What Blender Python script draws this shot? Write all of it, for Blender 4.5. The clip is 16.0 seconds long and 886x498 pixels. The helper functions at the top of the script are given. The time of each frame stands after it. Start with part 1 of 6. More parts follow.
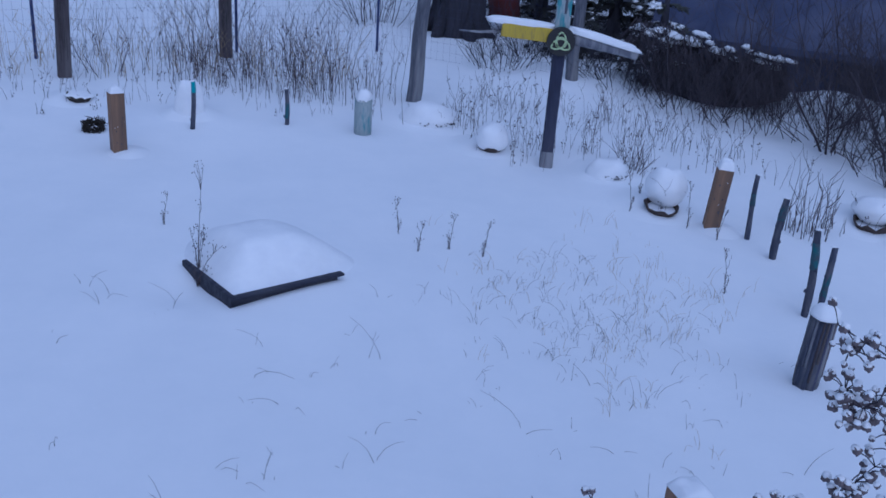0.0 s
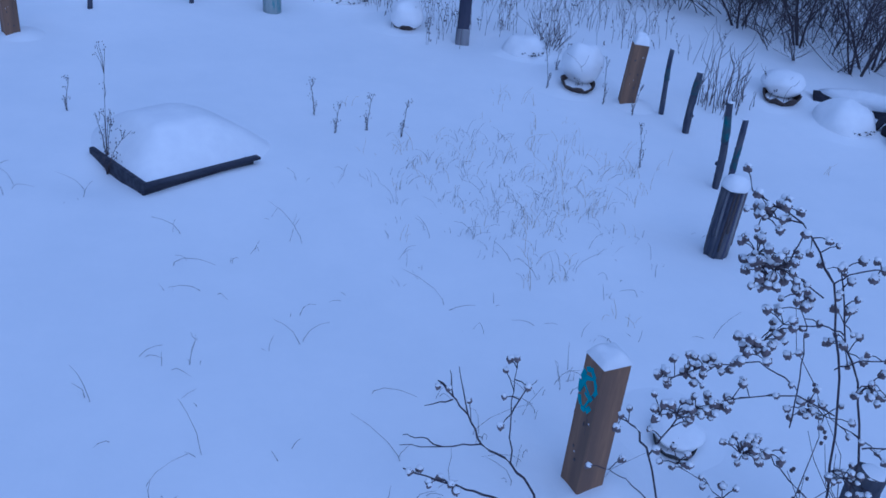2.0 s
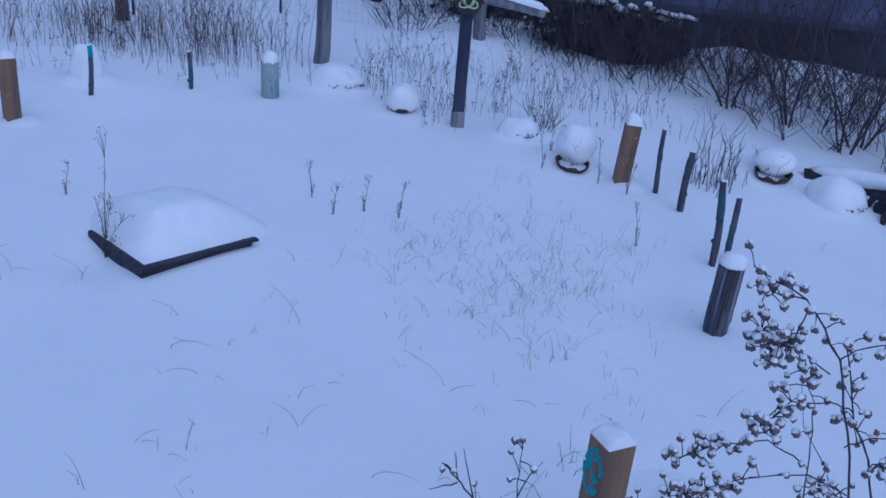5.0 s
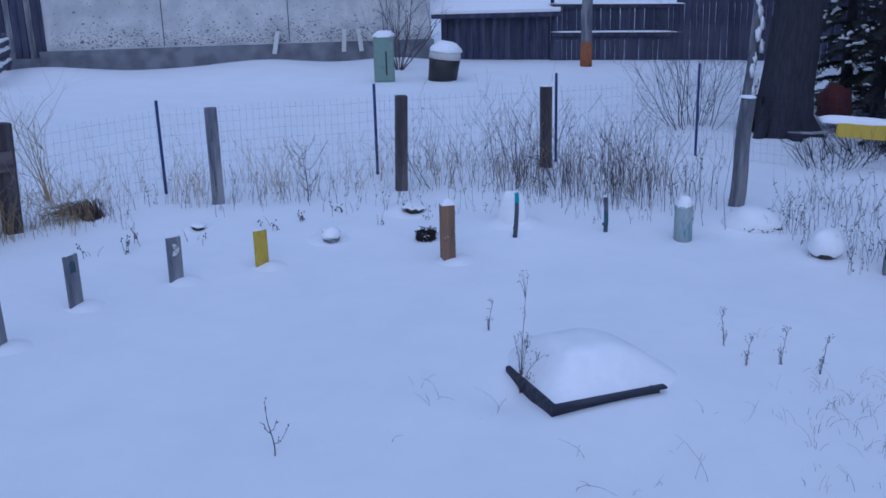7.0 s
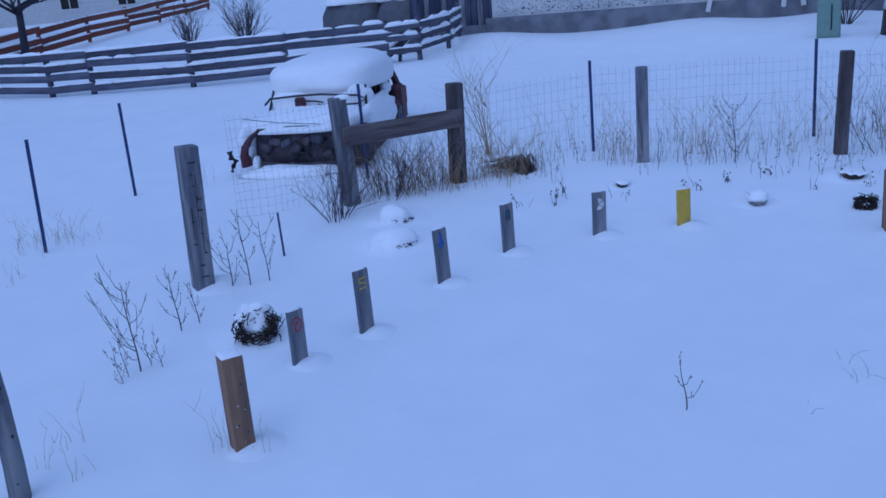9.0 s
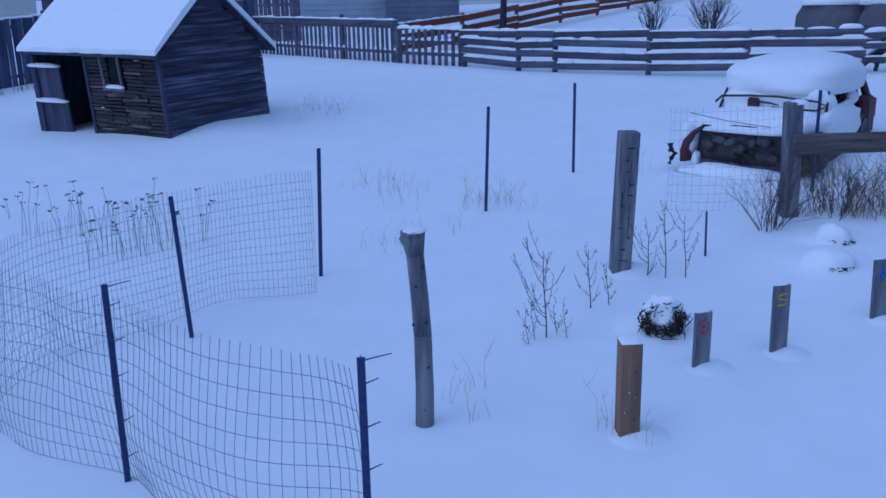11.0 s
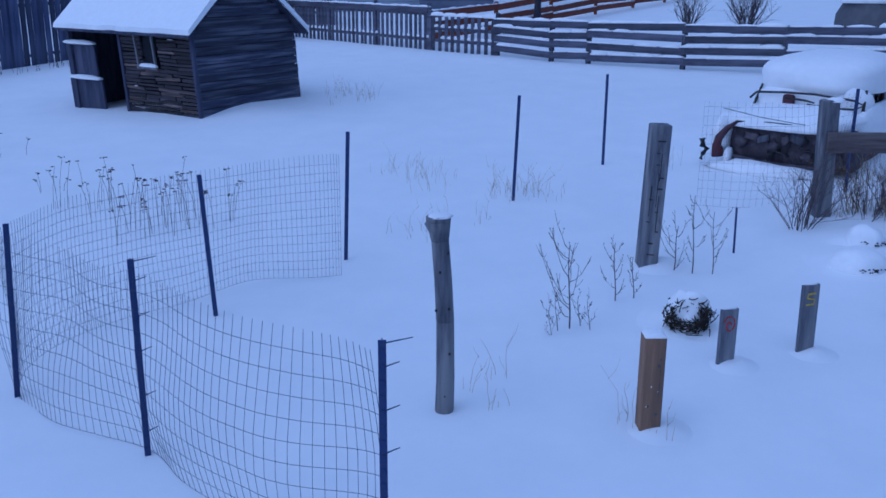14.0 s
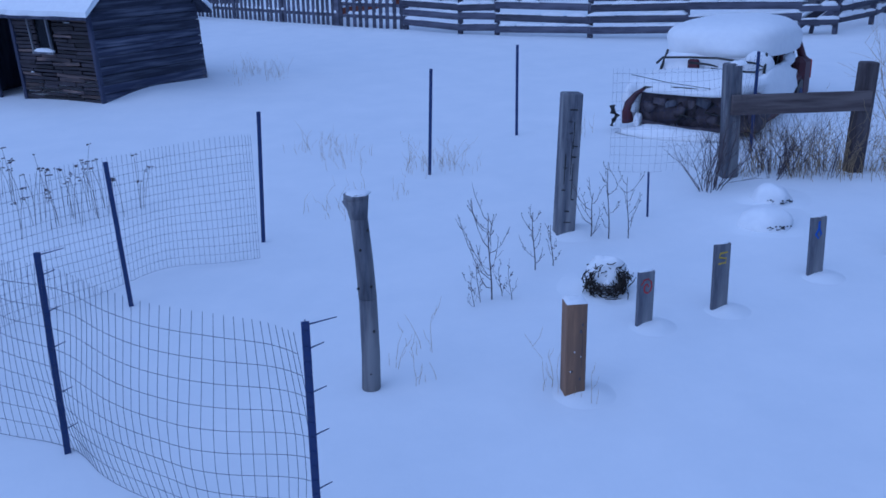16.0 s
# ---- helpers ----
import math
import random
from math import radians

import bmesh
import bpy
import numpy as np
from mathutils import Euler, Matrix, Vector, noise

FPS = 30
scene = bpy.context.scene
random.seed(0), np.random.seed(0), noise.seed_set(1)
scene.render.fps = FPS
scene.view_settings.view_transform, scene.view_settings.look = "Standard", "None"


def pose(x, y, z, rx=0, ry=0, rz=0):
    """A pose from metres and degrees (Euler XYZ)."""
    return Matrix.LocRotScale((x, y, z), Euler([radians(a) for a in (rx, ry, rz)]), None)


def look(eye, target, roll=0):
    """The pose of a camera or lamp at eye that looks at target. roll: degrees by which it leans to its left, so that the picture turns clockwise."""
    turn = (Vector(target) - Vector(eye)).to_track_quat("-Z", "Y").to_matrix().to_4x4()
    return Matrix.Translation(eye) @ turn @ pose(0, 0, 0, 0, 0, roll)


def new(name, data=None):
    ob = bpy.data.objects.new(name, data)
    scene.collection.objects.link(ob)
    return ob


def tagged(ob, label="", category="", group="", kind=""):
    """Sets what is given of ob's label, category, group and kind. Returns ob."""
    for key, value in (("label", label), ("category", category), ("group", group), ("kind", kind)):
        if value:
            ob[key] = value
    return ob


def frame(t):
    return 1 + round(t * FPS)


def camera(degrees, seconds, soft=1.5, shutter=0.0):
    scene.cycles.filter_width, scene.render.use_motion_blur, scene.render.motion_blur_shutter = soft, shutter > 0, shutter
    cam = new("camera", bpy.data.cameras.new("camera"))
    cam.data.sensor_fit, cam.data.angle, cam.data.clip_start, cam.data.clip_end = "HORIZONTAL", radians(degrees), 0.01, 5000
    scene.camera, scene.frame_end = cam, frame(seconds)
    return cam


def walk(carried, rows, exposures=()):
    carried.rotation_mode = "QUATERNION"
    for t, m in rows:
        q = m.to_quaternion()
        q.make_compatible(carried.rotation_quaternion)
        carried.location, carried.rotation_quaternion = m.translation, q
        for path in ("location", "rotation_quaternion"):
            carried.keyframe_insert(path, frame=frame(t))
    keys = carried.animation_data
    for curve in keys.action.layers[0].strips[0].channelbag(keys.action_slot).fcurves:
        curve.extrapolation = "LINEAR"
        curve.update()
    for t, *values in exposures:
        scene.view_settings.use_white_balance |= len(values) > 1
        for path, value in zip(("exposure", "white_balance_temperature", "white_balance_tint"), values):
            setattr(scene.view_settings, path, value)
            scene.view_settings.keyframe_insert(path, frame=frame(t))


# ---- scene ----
cam = camera(51.74, 16.0, 1.6)
PATH = [
    (0.0, pose(0.054, 0.085, 3.478, 68.77, -3.81, 7.09)),
    (0.5, pose(0.048, 0.086, 3.465, 68.54, -4.40, 1.98)),
    (1.0, pose(0.049, 0.093, 3.453, 67.49, -4.76, -1.03)),
    (1.5, pose(0.034, 0.094, 3.440, 62.30, -4.47, 0.61)),
    (2.0, pose(0.036, 0.093, 3.445, 61.86, -4.51, 1.74)),
    (2.5, pose(0.036, 0.094, 3.440, 62.31, -4.47, 1.88)),
    (3.0, pose(0.040, 0.092, 3.436, 61.99, -4.42, 2.47)),
    (3.5, pose(0.038, 0.102, 3.437, 61.76, -4.67, 1.67)),
    (3.7, pose(0.037, 0.106, 3.427, 61.97, -4.91, 0.81)),
    (5.8, pose(-0.005, 0.056, 3.479, 68.90, -1.71, 3.12)),
    (6.0, pose(-0.007, 0.042, 3.495, 68.99, -0.46, 6.72)),
    (6.5, pose(-0.057, 0.071, 3.518, 74.44, -0.22, 17.93)),
    (7.0, pose(-0.059, 0.072, 3.543, 74.72, 1.43, 25.53)),
    (7.5, pose(-0.055, 0.069, 3.549, 73.20, 2.83, 28.97)),
    (8.0, pose(-0.040, 0.035, 3.539, 72.72, 3.79, 34.82)),
    (8.5, pose(-0.030, -0.008, 3.531, 72.97, 4.07, 40.99)),
    (9.0, pose(-0.011, -0.092, 3.521, 73.82, 4.81, 51.23)),
    (9.5, pose(0.010, -0.096, 3.523, 74.69, 3.74, 58.51)),
    (10.0, pose(0.008, -0.119, 3.526, 75.07, 2.82, 66.59)),
    (10.2, pose(0.007, -0.128, 3.530, 75.04, 2.28, 68.80)),
    (12.3, pose(0.017, -0.046, 3.484, 74.46, 1.23, 90.66)),
    (12.5, pose(0.008, -0.059, 3.482, 74.32, 0.87, 90.15)),
    (13.0, pose(-0.006, -0.069, 3.486, 74.30, -0.08, 87.61)),
    (13.5, pose(-0.014, -0.087, 3.487, 74.47, -0.56, 84.25)),
    (14.0, pose(-0.009, -0.092, 3.488, 74.07, -0.35, 81.26)),
    (14.5, pose(-0.026, -0.086, 3.481, 73.23, 0.11, 78.72)),
    (15.0, pose(-0.033, -0.091, 3.484, 72.85, 0.41, 77.43)),
    (15.5, pose(-0.033, -0.093, 3.480, 72.67, 0.71, 76.39)),
    (16.0, pose(-0.034, -0.093, 3.481, 72.51, 0.89, 75.60)),
]
EXPOSURES = [(0.0, 0.06, 4750, 20), (1.0, 0.10, 4950, 20), (1.5, 0.02, 4560, 19), (2.0, -0.02, 4230, 19), (2.5, 0.01, 4520, 19), (3.7, 0.0, 4440, 19), (5.8, 0.10, 4750, 20), (6.0, 0.10, 4750, 20), (6.5, 0.00, 4450, 19), (7.0, 0.13, 4800, 20), (7.5, 0.04, 4380, 19), (10.0, 0.03, 4330, 19), (16.0, 0.04, 4330, 19)]
walk(cam, PATH, EXPOSURES)

# ---- light: a heavy blue dusk sky over snow ----
world = bpy.data.worlds.new("sky")
scene.world = world
world.use_nodes = True
wn = world.node_tree
sky = wn.nodes.new("ShaderNodeTexSky")
sky.sky_type, sky.sun_disc = "NISHITA", False
sky.sun_elevation, sky.sun_rotation = radians(30), radians(160)
wn.nodes["Background"].inputs["Strength"].default_value = 0.05
wn.links.new(sky.outputs["Color"], wn.nodes["Background"].inputs["Color"])
sun = new("overcast_sun", bpy.data.lights.new("overcast_sun", "SUN"))
sun.data.energy, sun.data.angle, sun.data.color = 1.1, radians(110), (0.88, 0.94, 1.0)
sun.matrix_world = look((0, 0, 30), (-5, 9, 0))


# ---- materials ----
def material(name, base, other=None, rough=0.85, scale=20.0, bump=0.3, metal=0.0, detail=6.0, stretch=(1, 1, 1), stain=None, stain_scale=3.0, dist=0.004, vary=0.0, cover=(0.42, 0.62)):
    """Two tones of grain, a larger stain and fine relief, in metres of the object's own space."""
    m = bpy.data.materials.new(name)
    m.use_nodes = True
    t = m.node_tree
    b = t.nodes["Principled BSDF"]
    b.inputs["Roughness"].default_value, b.inputs["Metallic"].default_value = rough, metal
    co = t.nodes.new("ShaderNodeTexCoord")
    mp = t.nodes.new("ShaderNodeMapping")
    mp.inputs["Scale"].default_value = stretch
    t.links.new(co.outputs["Object"], mp.inputs["Vector"])
    n1 = t.nodes.new("ShaderNodeTexNoise")
    n1.inputs["Scale"].default_value, n1.inputs["Detail"].default_value, n1.inputs["Roughness"].default_value = scale, detail, 0.65
    t.links.new(mp.outputs["Vector"], n1.inputs["Vector"])
    r1 = t.nodes.new("ShaderNodeValToRGB")
    r1.color_ramp.elements[0].position, r1.color_ramp.elements[1].position = 0.3, 0.7
    r1.color_ramp.elements[0].color = (*base, 1)
    r1.color_ramp.elements[1].color = (*(other or [c * 0.8 for c in base]), 1)
    t.links.new(n1.outputs["Fac"], r1.inputs["Fac"])
    out = r1.outputs["Color"]
    if stain:
        n2 = t.nodes.new("ShaderNodeTexNoise")
        n2.inputs["Scale"].default_value, n2.inputs["Detail"].default_value = stain_scale, 5
        t.links.new(mp.outputs["Vector"], n2.inputs["Vector"])
        r2 = t.nodes.new("ShaderNodeValToRGB")
        r2.color_ramp.elements[0].position, r2.color_ramp.elements[1].position = cover
        t.links.new(n2.outputs["Fac"], r2.inputs["Fac"])
        mix = t.nodes.new("ShaderNodeMixRGB")
        mix.inputs["Color2"].default_value = (*stain, 1)
        t.links.new(r2.outputs["Color"], mix.inputs["Fac"])
        t.links.new(out, mix.inputs["Color1"])
        out = mix.outputs["Color"]
    if vary:
        info = t.nodes.new("ShaderNodeObjectInfo")
        hsv = t.nodes.new("ShaderNodeHueSaturation")
        rng = t.nodes.new("ShaderNodeMapRange")
        rng.inputs["To Min"].default_value, rng.inputs["To Max"].default_value = 1 - vary, 1 + vary
        t.links.new(info.outputs["Random"], rng.inputs["Value"])
        t.links.new(rng.outputs["Result"], hsv.inputs["Value"])
        t.links.new(out, hsv.inputs["Color"])
        out = hsv.outputs["Color"]
    t.links.new(out, b.inputs["Base Color"])
    if bump:
        bp = t.nodes.new("ShaderNodeBump")
        bp.inputs["Strength"].default_value, bp.inputs["Distance"].default_value = bump, dist
        t.links.new(n1.outputs["Fac"], bp.inputs["Height"])
        t.links.new(bp.outputs["Normal"], b.inputs["Normal"])
    return m


SNOW = material("snow", (0.86, 0.87, 0.89), (0.80, 0.82, 0.85), 0.75, 1.3, 0.35, detail=9, dist=0.03)
CAP = material("snow_cap", (0.88, 0.89, 0.91), (0.82, 0.83, 0.86), 0.75, 9, 0.3, dist=0.008)
# Dark wood, steel and wire: the dusk's blue haze is put into their colours.
GREY = material("weathered_wood", (0.155, 0.162, 0.195), (0.070, 0.072, 0.095), 0.9, 14, 0.7, stretch=(3, 3, 0.35), stain=(0.25, 0.25, 0.265), stain_scale=3, vary=0.18)
BROWN = material("brown_post_wood", (0.075, 0.060, 0.066), (0.034, 0.028, 0.032), 0.9, 14, 0.6, stretch=(3, 3, 0.35), stain=(0.12, 0.105, 0.11), stain_scale=3, vary=0.2)
DARK = material("dark_stained_wood", (0.046, 0.051, 0.098), (0.022, 0.024, 0.048), 0.9, 12, 0.6, stretch=(3, 3, 0.35), stain=(0.068, 0.070, 0.11), stain_scale=2, vary=0.25)
BEDWOOD = material("blue_cast_dark_board", (0.026, 0.028, 0.050), (0.014, 0.015, 0.027), 0.8, 16, 0.4, stretch=(0.4, 3, 3), stain=(0.05, 0.052, 0.07), stain_scale=6, vary=0.15)
FENCEB = material("blue_cast_fence_board", (0.058, 0.068, 0.145), (0.028, 0.033, 0.075), 0.9, 12, 0.5, stretch=(3, 3, 0.3), stain=(0.085, 0.095, 0.165), stain_scale=2, vary=0.38)
PLANKH = material("dark_shed_boards", (0.052, 0.056, 0.105), (0.020, 0.022, 0.042), 0.9, 14, 0.7, stretch=(0.22, 3, 4), stain=(0.15, 0.155, 0.21), stain_scale=4, vary=0.35, cover=(0.47, 0.72))
SLABPALE = material("pale_split_slab", (0.16, 0.115, 0.10), (0.05, 0.040, 0.045), 0.9, 9, 0.9, stretch=(3, 0.5, 4), stain=(0.04, 0.034, 0.042), stain_scale=4, vary=0.5)
SLAB = material("old_slab_siding", (0.050, 0.040, 0.048), (0.016, 0.015, 0.022), 0.9, 8, 0.9, stretch=(3, 0.5, 4), stain=(0.022, 0.020, 0.026), stain_scale=4, vary=0.55)
TAN = material("tan_timber", (0.28, 0.165, 0.095), (0.19, 0.112, 0.070), 0.8, 16, 0.4, stretch=(3, 3, 0.3), stain=(0.15, 0.095, 0.065), stain_scale=3, vary=0.1)
REDWOOD = material("red_stained_rail", (0.20, 0.055, 0.03), (0.12, 0.035, 0.02), 0.85, 8, 0.3, stretch=(0.4, 3, 3), vary=0.2)
RAILW = material("grey_brown_rail", (0.082, 0.083, 0.120), (0.038, 0.039, 0.058), 0.9, 10, 0.5, stretch=(0.4, 3, 3), stain=(0.11, 0.11, 0.15), stain_scale=2, vary=0.3)
YELLOW = material("yellow_paint", (0.55, 0.40, 0.03), (0.42, 0.30, 0.04), 0.7, 18, 0.3, stretch=(3, 3, 0.5), stain=(0.25, 0.20, 0.07), stain_scale=9, cover=(0.55, 0.75))
TEAL = material("teal_paint", (0.012, 0.12, 0.14), (0.03, 0.085, 0.11), 0.7, 25, 0.3, stain=(0.05, 0.06, 0.08), stain_scale=10, cover=(0.38, 0.62))
BRIGHTTEAL = material("bright_teal_paint", (0.02, 0.36, 0.40), (0.03, 0.24, 0.28), 0.7, 25, 0.3)
PALETEAL = material("pale_teal_paint", (0.36, 0.41, 0.42), (0.26, 0.32, 0.33), 0.75, 20, 0.3, stretch=(2, 2, 0.6), stain=(0.07, 0.26, 0.29), stain_scale=5, cover=(0.56, 0.66))
BLUEP = material("blue_paint", (0.03, 0.10, 0.50), (0.03, 0.08, 0.35), 0.7, 25, 0.3)
REDP = material("red_paint", (0.45, 0.03, 0.04), (0.3, 0.03, 0.03), 0.7, 25, 0.3)
WHITEP = material("white_paint", (0.70, 0.70, 0.68), (0.6, 0.6, 0.58), 0.7, 25, 0.3)
GREENP = material("pale_green_metal", (0.20, 0.30, 0.26), (0.16, 0.24, 0.21), 0.55, 12, 0.1, stain=(0.16, 0.22, 0.20), stain_scale=5, cover=(0.55, 0.75))
BLACK = material("black_board", (0.012, 0.012, 0.014), (0.02, 0.02, 0.022), 0.6, 30, 0.2)
STEEL = material("dark_steel", (0.016, 0.034, 0.150), (0.030, 0.044, 0.125), 0.65, 40, 0.3)
WIRE = material("fence_wire", (0.040, 0.055, 0.135), (0.028, 0.038, 0.090), 0.6, 30, 0.0, metal=0.3)
STRAW = material("dry_straw", (0.46, 0.35, 0.19), (0.30, 0.21, 0.11), 0.9, 6, 0.0)
STALK = material("dry_brown_stalk", (0.052, 0.044, 0.062), (0.12, 0.094, 0.096), 0.9, 5, 0.0)
TWIG = material("bare_twig", (0.050, 0.042, 0.056), (0.090, 0.074, 0.082), 0.9, 9, 0.2)
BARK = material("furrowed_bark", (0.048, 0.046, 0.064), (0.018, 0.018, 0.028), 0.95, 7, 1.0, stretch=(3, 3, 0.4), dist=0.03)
NEEDLE = material("dark_spruce_needles", (0.030, 0.036, 0.034), (0.055, 0.055, 0.045), 0.9, 14, 0.3)
STUCCO = material("stained_white_stucco", (0.62, 0.62, 0.61), (0.52, 0.52, 0.52), 0.9, 5, 0.4, stain=(0.44, 0.45, 0.46), stain_scale=1.2)
FLAKE = material("bare_patch", (0.085, 0.085, 0.105), (0.17, 0.17, 0.19), 0.95, 20, 0.4)
CONCRETE = material("foundation_concrete", (0.15, 0.155, 0.18), (0.10, 0.105, 0.125), 0.9, 8, 0.4, stain=(0.20, 0.205, 0.23), stain_scale=2)
SLATE = material("slate_blue_siding", (0.062, 0.070, 0.105), (0.045, 0.050, 0.078), 0.7, 6, 0.2, stain=(0.10, 0.105, 0.125), stain_scale=1)
GREYSIDE = material("blue_grey_siding", (0.31, 0.35, 0.42), (0.27, 0.31, 0.38), 0.8, 5, 0.2, stain=(0.34, 0.38, 0.45), stain_scale=0.7)
# Darker copy of the siding; the house's shaded face is put into its colour.
GREYSHADED = material("shaded_blue_grey_siding", (0.13, 0.145, 0.20), (0.10, 0.115, 0.165), 0.8, 5, 0.2, stain=(0.16, 0.175, 0.23), stain_scale=0.7)
ROOFING = material("slate_blue_roofing", (0.054, 0.064, 0.128), (0.038, 0.046, 0.095), 0.8, 3, 0.3, stain=(0.080, 0.088, 0.145), stain_scale=1.2, dist=0.01)
WHITESIDE = material("white_siding", (0.62, 0.62, 0.60), (0.52, 0.52, 0.50), 0.8, 6, 0.2)
GLASS = material("dark_window_glass", (0.012, 0.014, 0.018), (0.02, 0.022, 0.028), 0.08, 2, 0.0)
CARRED = material("dull_red_car_paint", (0.085, 0.015, 0.026), (0.055, 0.012, 0.020), 0.6, 8, 0.05, stain=(0.06, 0.022, 0.032), stain_scale=4)
CARDARK = material("stripped_engine_bay", (0.020, 0.018, 0.030), (0.060, 0.042, 0.052), 0.7, 9, 0.5, stain=(0.10, 0.085, 0.10), stain_scale=4, cover=(0.5, 0.7))
PLASTIC = material("black_plastic", (0.015, 0.015, 0.017), (0.03, 0.03, 0.03), 0.5, 20, 0.2)
TARP = material("grey_tarp", (0.11, 0.11, 0.13), (0.07, 0.07, 0.085), 0.6, 4, 0.5, dist=0.02)
RUST = material("rust_orange", (0.32, 0.11, 0.04), (0.18, 0.07, 0.03), 0.9, 9, 0.3)
BROWNPOT = material("brown_planter", (0.035, 0.026, 0.025), (0.065, 0.045, 0.038), 0.8, 12, 0.3)
BURR = material("brown_burr", (0.23, 0.19, 0.20), (0.10, 0.082, 0.088), 0.95, 60, 0.8)
PLANKB = material("brown_weathered_plank", (0.085, 0.066, 0.066), (0.040, 0.032, 0.036), 0.9, 14, 0.6, stretch=(0.3, 3, 3), stain=(0.13, 0.11, 0.11), stain_scale=3, vary=0.2)
STICKW = material("dark_painted_stick", (0.060, 0.068, 0.105), (0.028, 0.032, 0.055), 0.85, 18, 0.6, stretch=(2, 2, 0.5), stain=(0.12, 0.12, 0.14), stain_scale=5, vary=0.2)
STEM = material("dark_burdock_stem", (0.036, 0.031, 0.048), (0.070, 0.056, 0.068), 0.9, 8, 0.2)
TWINE = material("wreath_twigs", (0.02, 0.018, 0.016), (0.045, 0.035, 0.03), 0.95, 30, 0.6)


# ---- ground height ----
def gz(x, y):
    return 6 * math.tanh((-0.0426 * x + 0.0402 * y) / 6)


rng = random.Random(7)


class Shape:
    """A mesh gathered piece by piece."""

    def __init__(self):
        self.v, self.f, self.smooth = [], [], []

    def add(self, verts, faces, smooth=False):
        n = len(self.v)
        self.v += [tuple(p) for p in verts]
        self.f += [tuple(n + i for i in q) for q in faces]
        self.smooth += [smooth] * len(faces)
        return self

    def box(self, c, size, rot=None, ch=0.0):
        """A box about c with chamfered upright and top edges."""
        sx, sy, sz = (k / 2 for k in size)
        ch = min(ch, sx * 0.9, sy * 0.9)
        if ch > 0:
            ring = lambda ax, ay, z: [(ax, -ay + ch, z), (ax, ay - ch, z), (ax - ch, ay, z), (-ax + ch, ay, z), (-ax, ay - ch, z), (-ax, -ay + ch, z), (-ax + ch, -ay, z), (ax - ch, -ay, z)]
            p = ring(sx, sy, -sz) + ring(sx, sy, sz - ch) + [(x * (1 - ch / sx), y * (1 - ch / sy), sz) for x, y, _ in ring(sx, sy, sz)]
            q = [(r * 8 + i, r * 8 + (i + 1) % 8, r * 8 + 8 + (i + 1) % 8, r * 8 + 8 + i) for r in range(2) for i in range(8)]
            q += [tuple(range(7, -1, -1)), tuple(range(16, 24))]
        else:
            p = [(a * sx, b * sy, d * sz) for d in (-1, 1) for a, b in ((-1, -1), (1, -1), (1, 1), (-1, 1))]
            q = [(3, 2, 1, 0), (4, 5, 6, 7), (0, 1, 5, 4), (1, 2, 6, 5), (2, 3, 7, 6), (3, 0, 4, 7)]
        m = Matrix.Translation(c) @ (rot or Matrix())
        return self.add([m @ Vector(k) for k in p], q)

    def tube(self, pts, r0, r1=None, seg=5, smooth=True, wob=0.0):
        """A tapered tube along pts."""
        r1 = r0 if r1 is None else r1
        pts = [Vector(p) for p in pts]
        verts, faces = [], []
        for i, p in enumerate(pts):
            d = (pts[min(i + 1, len(pts) - 1)] - pts[max(i - 1, 0)])
            d = d.normalized() if d.length > 1e-9 else Vector((0, 0, 1))
            a = d.orthogonal().normalized() if abs(d.z) < 0.9 else (Vector((1, 0, 0)) - d * d.x).normalized()
            b = d.cross(a)
            r = r0 + (r1 - r0) * i / max(1, len(pts) - 1)
            for k in range(seg):
                w = r * (1 + wob * noise.noise(Vector((k * 3.1, i * 0.7, r0 * 50))))
                an = 2 * math.pi * k / seg
                verts.append(p + a * (w * math.cos(an)) + b * (w * math.sin(an)))
        for i in range(len(pts) - 1):
            for k in range(seg):
                faces.append((i * seg + k, i * seg + (k + 1) % seg, (i + 1) * seg + (k + 1) % seg, (i + 1) * seg + k))
        faces.append(tuple(range(seg - 1, -1, -1)))
        faces.append(tuple(range(len(verts) - seg, len(verts))))
        return self.add(verts, faces, smooth)

    def blob(self, c, r, lump=0.12, freq=2.0, cut=None, rings=8, seg=12, seed=0.0, sq=1.0):
        """A lumpy rounded mass; cut flattens what lies below that share of its height."""
        verts, faces = [], []
        for i in range(rings + 1):
            th = math.pi * i / rings
            for k in range(seg):
                ph = 2 * math.pi * k / seg
                d = Vector((math.sin(th) * math.cos(ph), math.sin(th) * math.sin(ph), math.cos(th)))
                if sq != 1.0:
                    d = Vector([math.copysign(abs(k2) ** sq, k2) for k2 in d])
                w = 1 + lump * noise.noise(d * freq + Vector((seed, seed * 1.7, 3.3)))
                z = d.z * w
                if cut is not None:
                    z = max(z, cut)
                verts.append((c[0] + d.x * w * r[0], c[1] + d.y * w * r[1], c[2] + z * r[2]))
        for i in range(rings):
            for k in range(seg):
                faces.append((i * seg + k, (i + 1) * seg + k, (i + 1) * seg + (k + 1) % seg, i * seg + (k + 1) % seg))
        return self.add(verts, faces, True)

    def mesh(self, name):
        me = bpy.data.meshes.new(name)
        me.from_pydata(self.v, [], self.f)
        me.polygons.foreach_set("use_smooth", self.smooth)
        me.update()
        return me


def part(name, shape, mat, parent, label="", at=None):
    me = shape if isinstance(shape, bpy.types.Mesh) else shape.mesh(name)
    if not me.materials:
        me.materials.append(mat)
    ob = new(name, me)
    ob.parent = parent
    if at is not None:
        ob.matrix_local = at
    return tagged(ob, label)


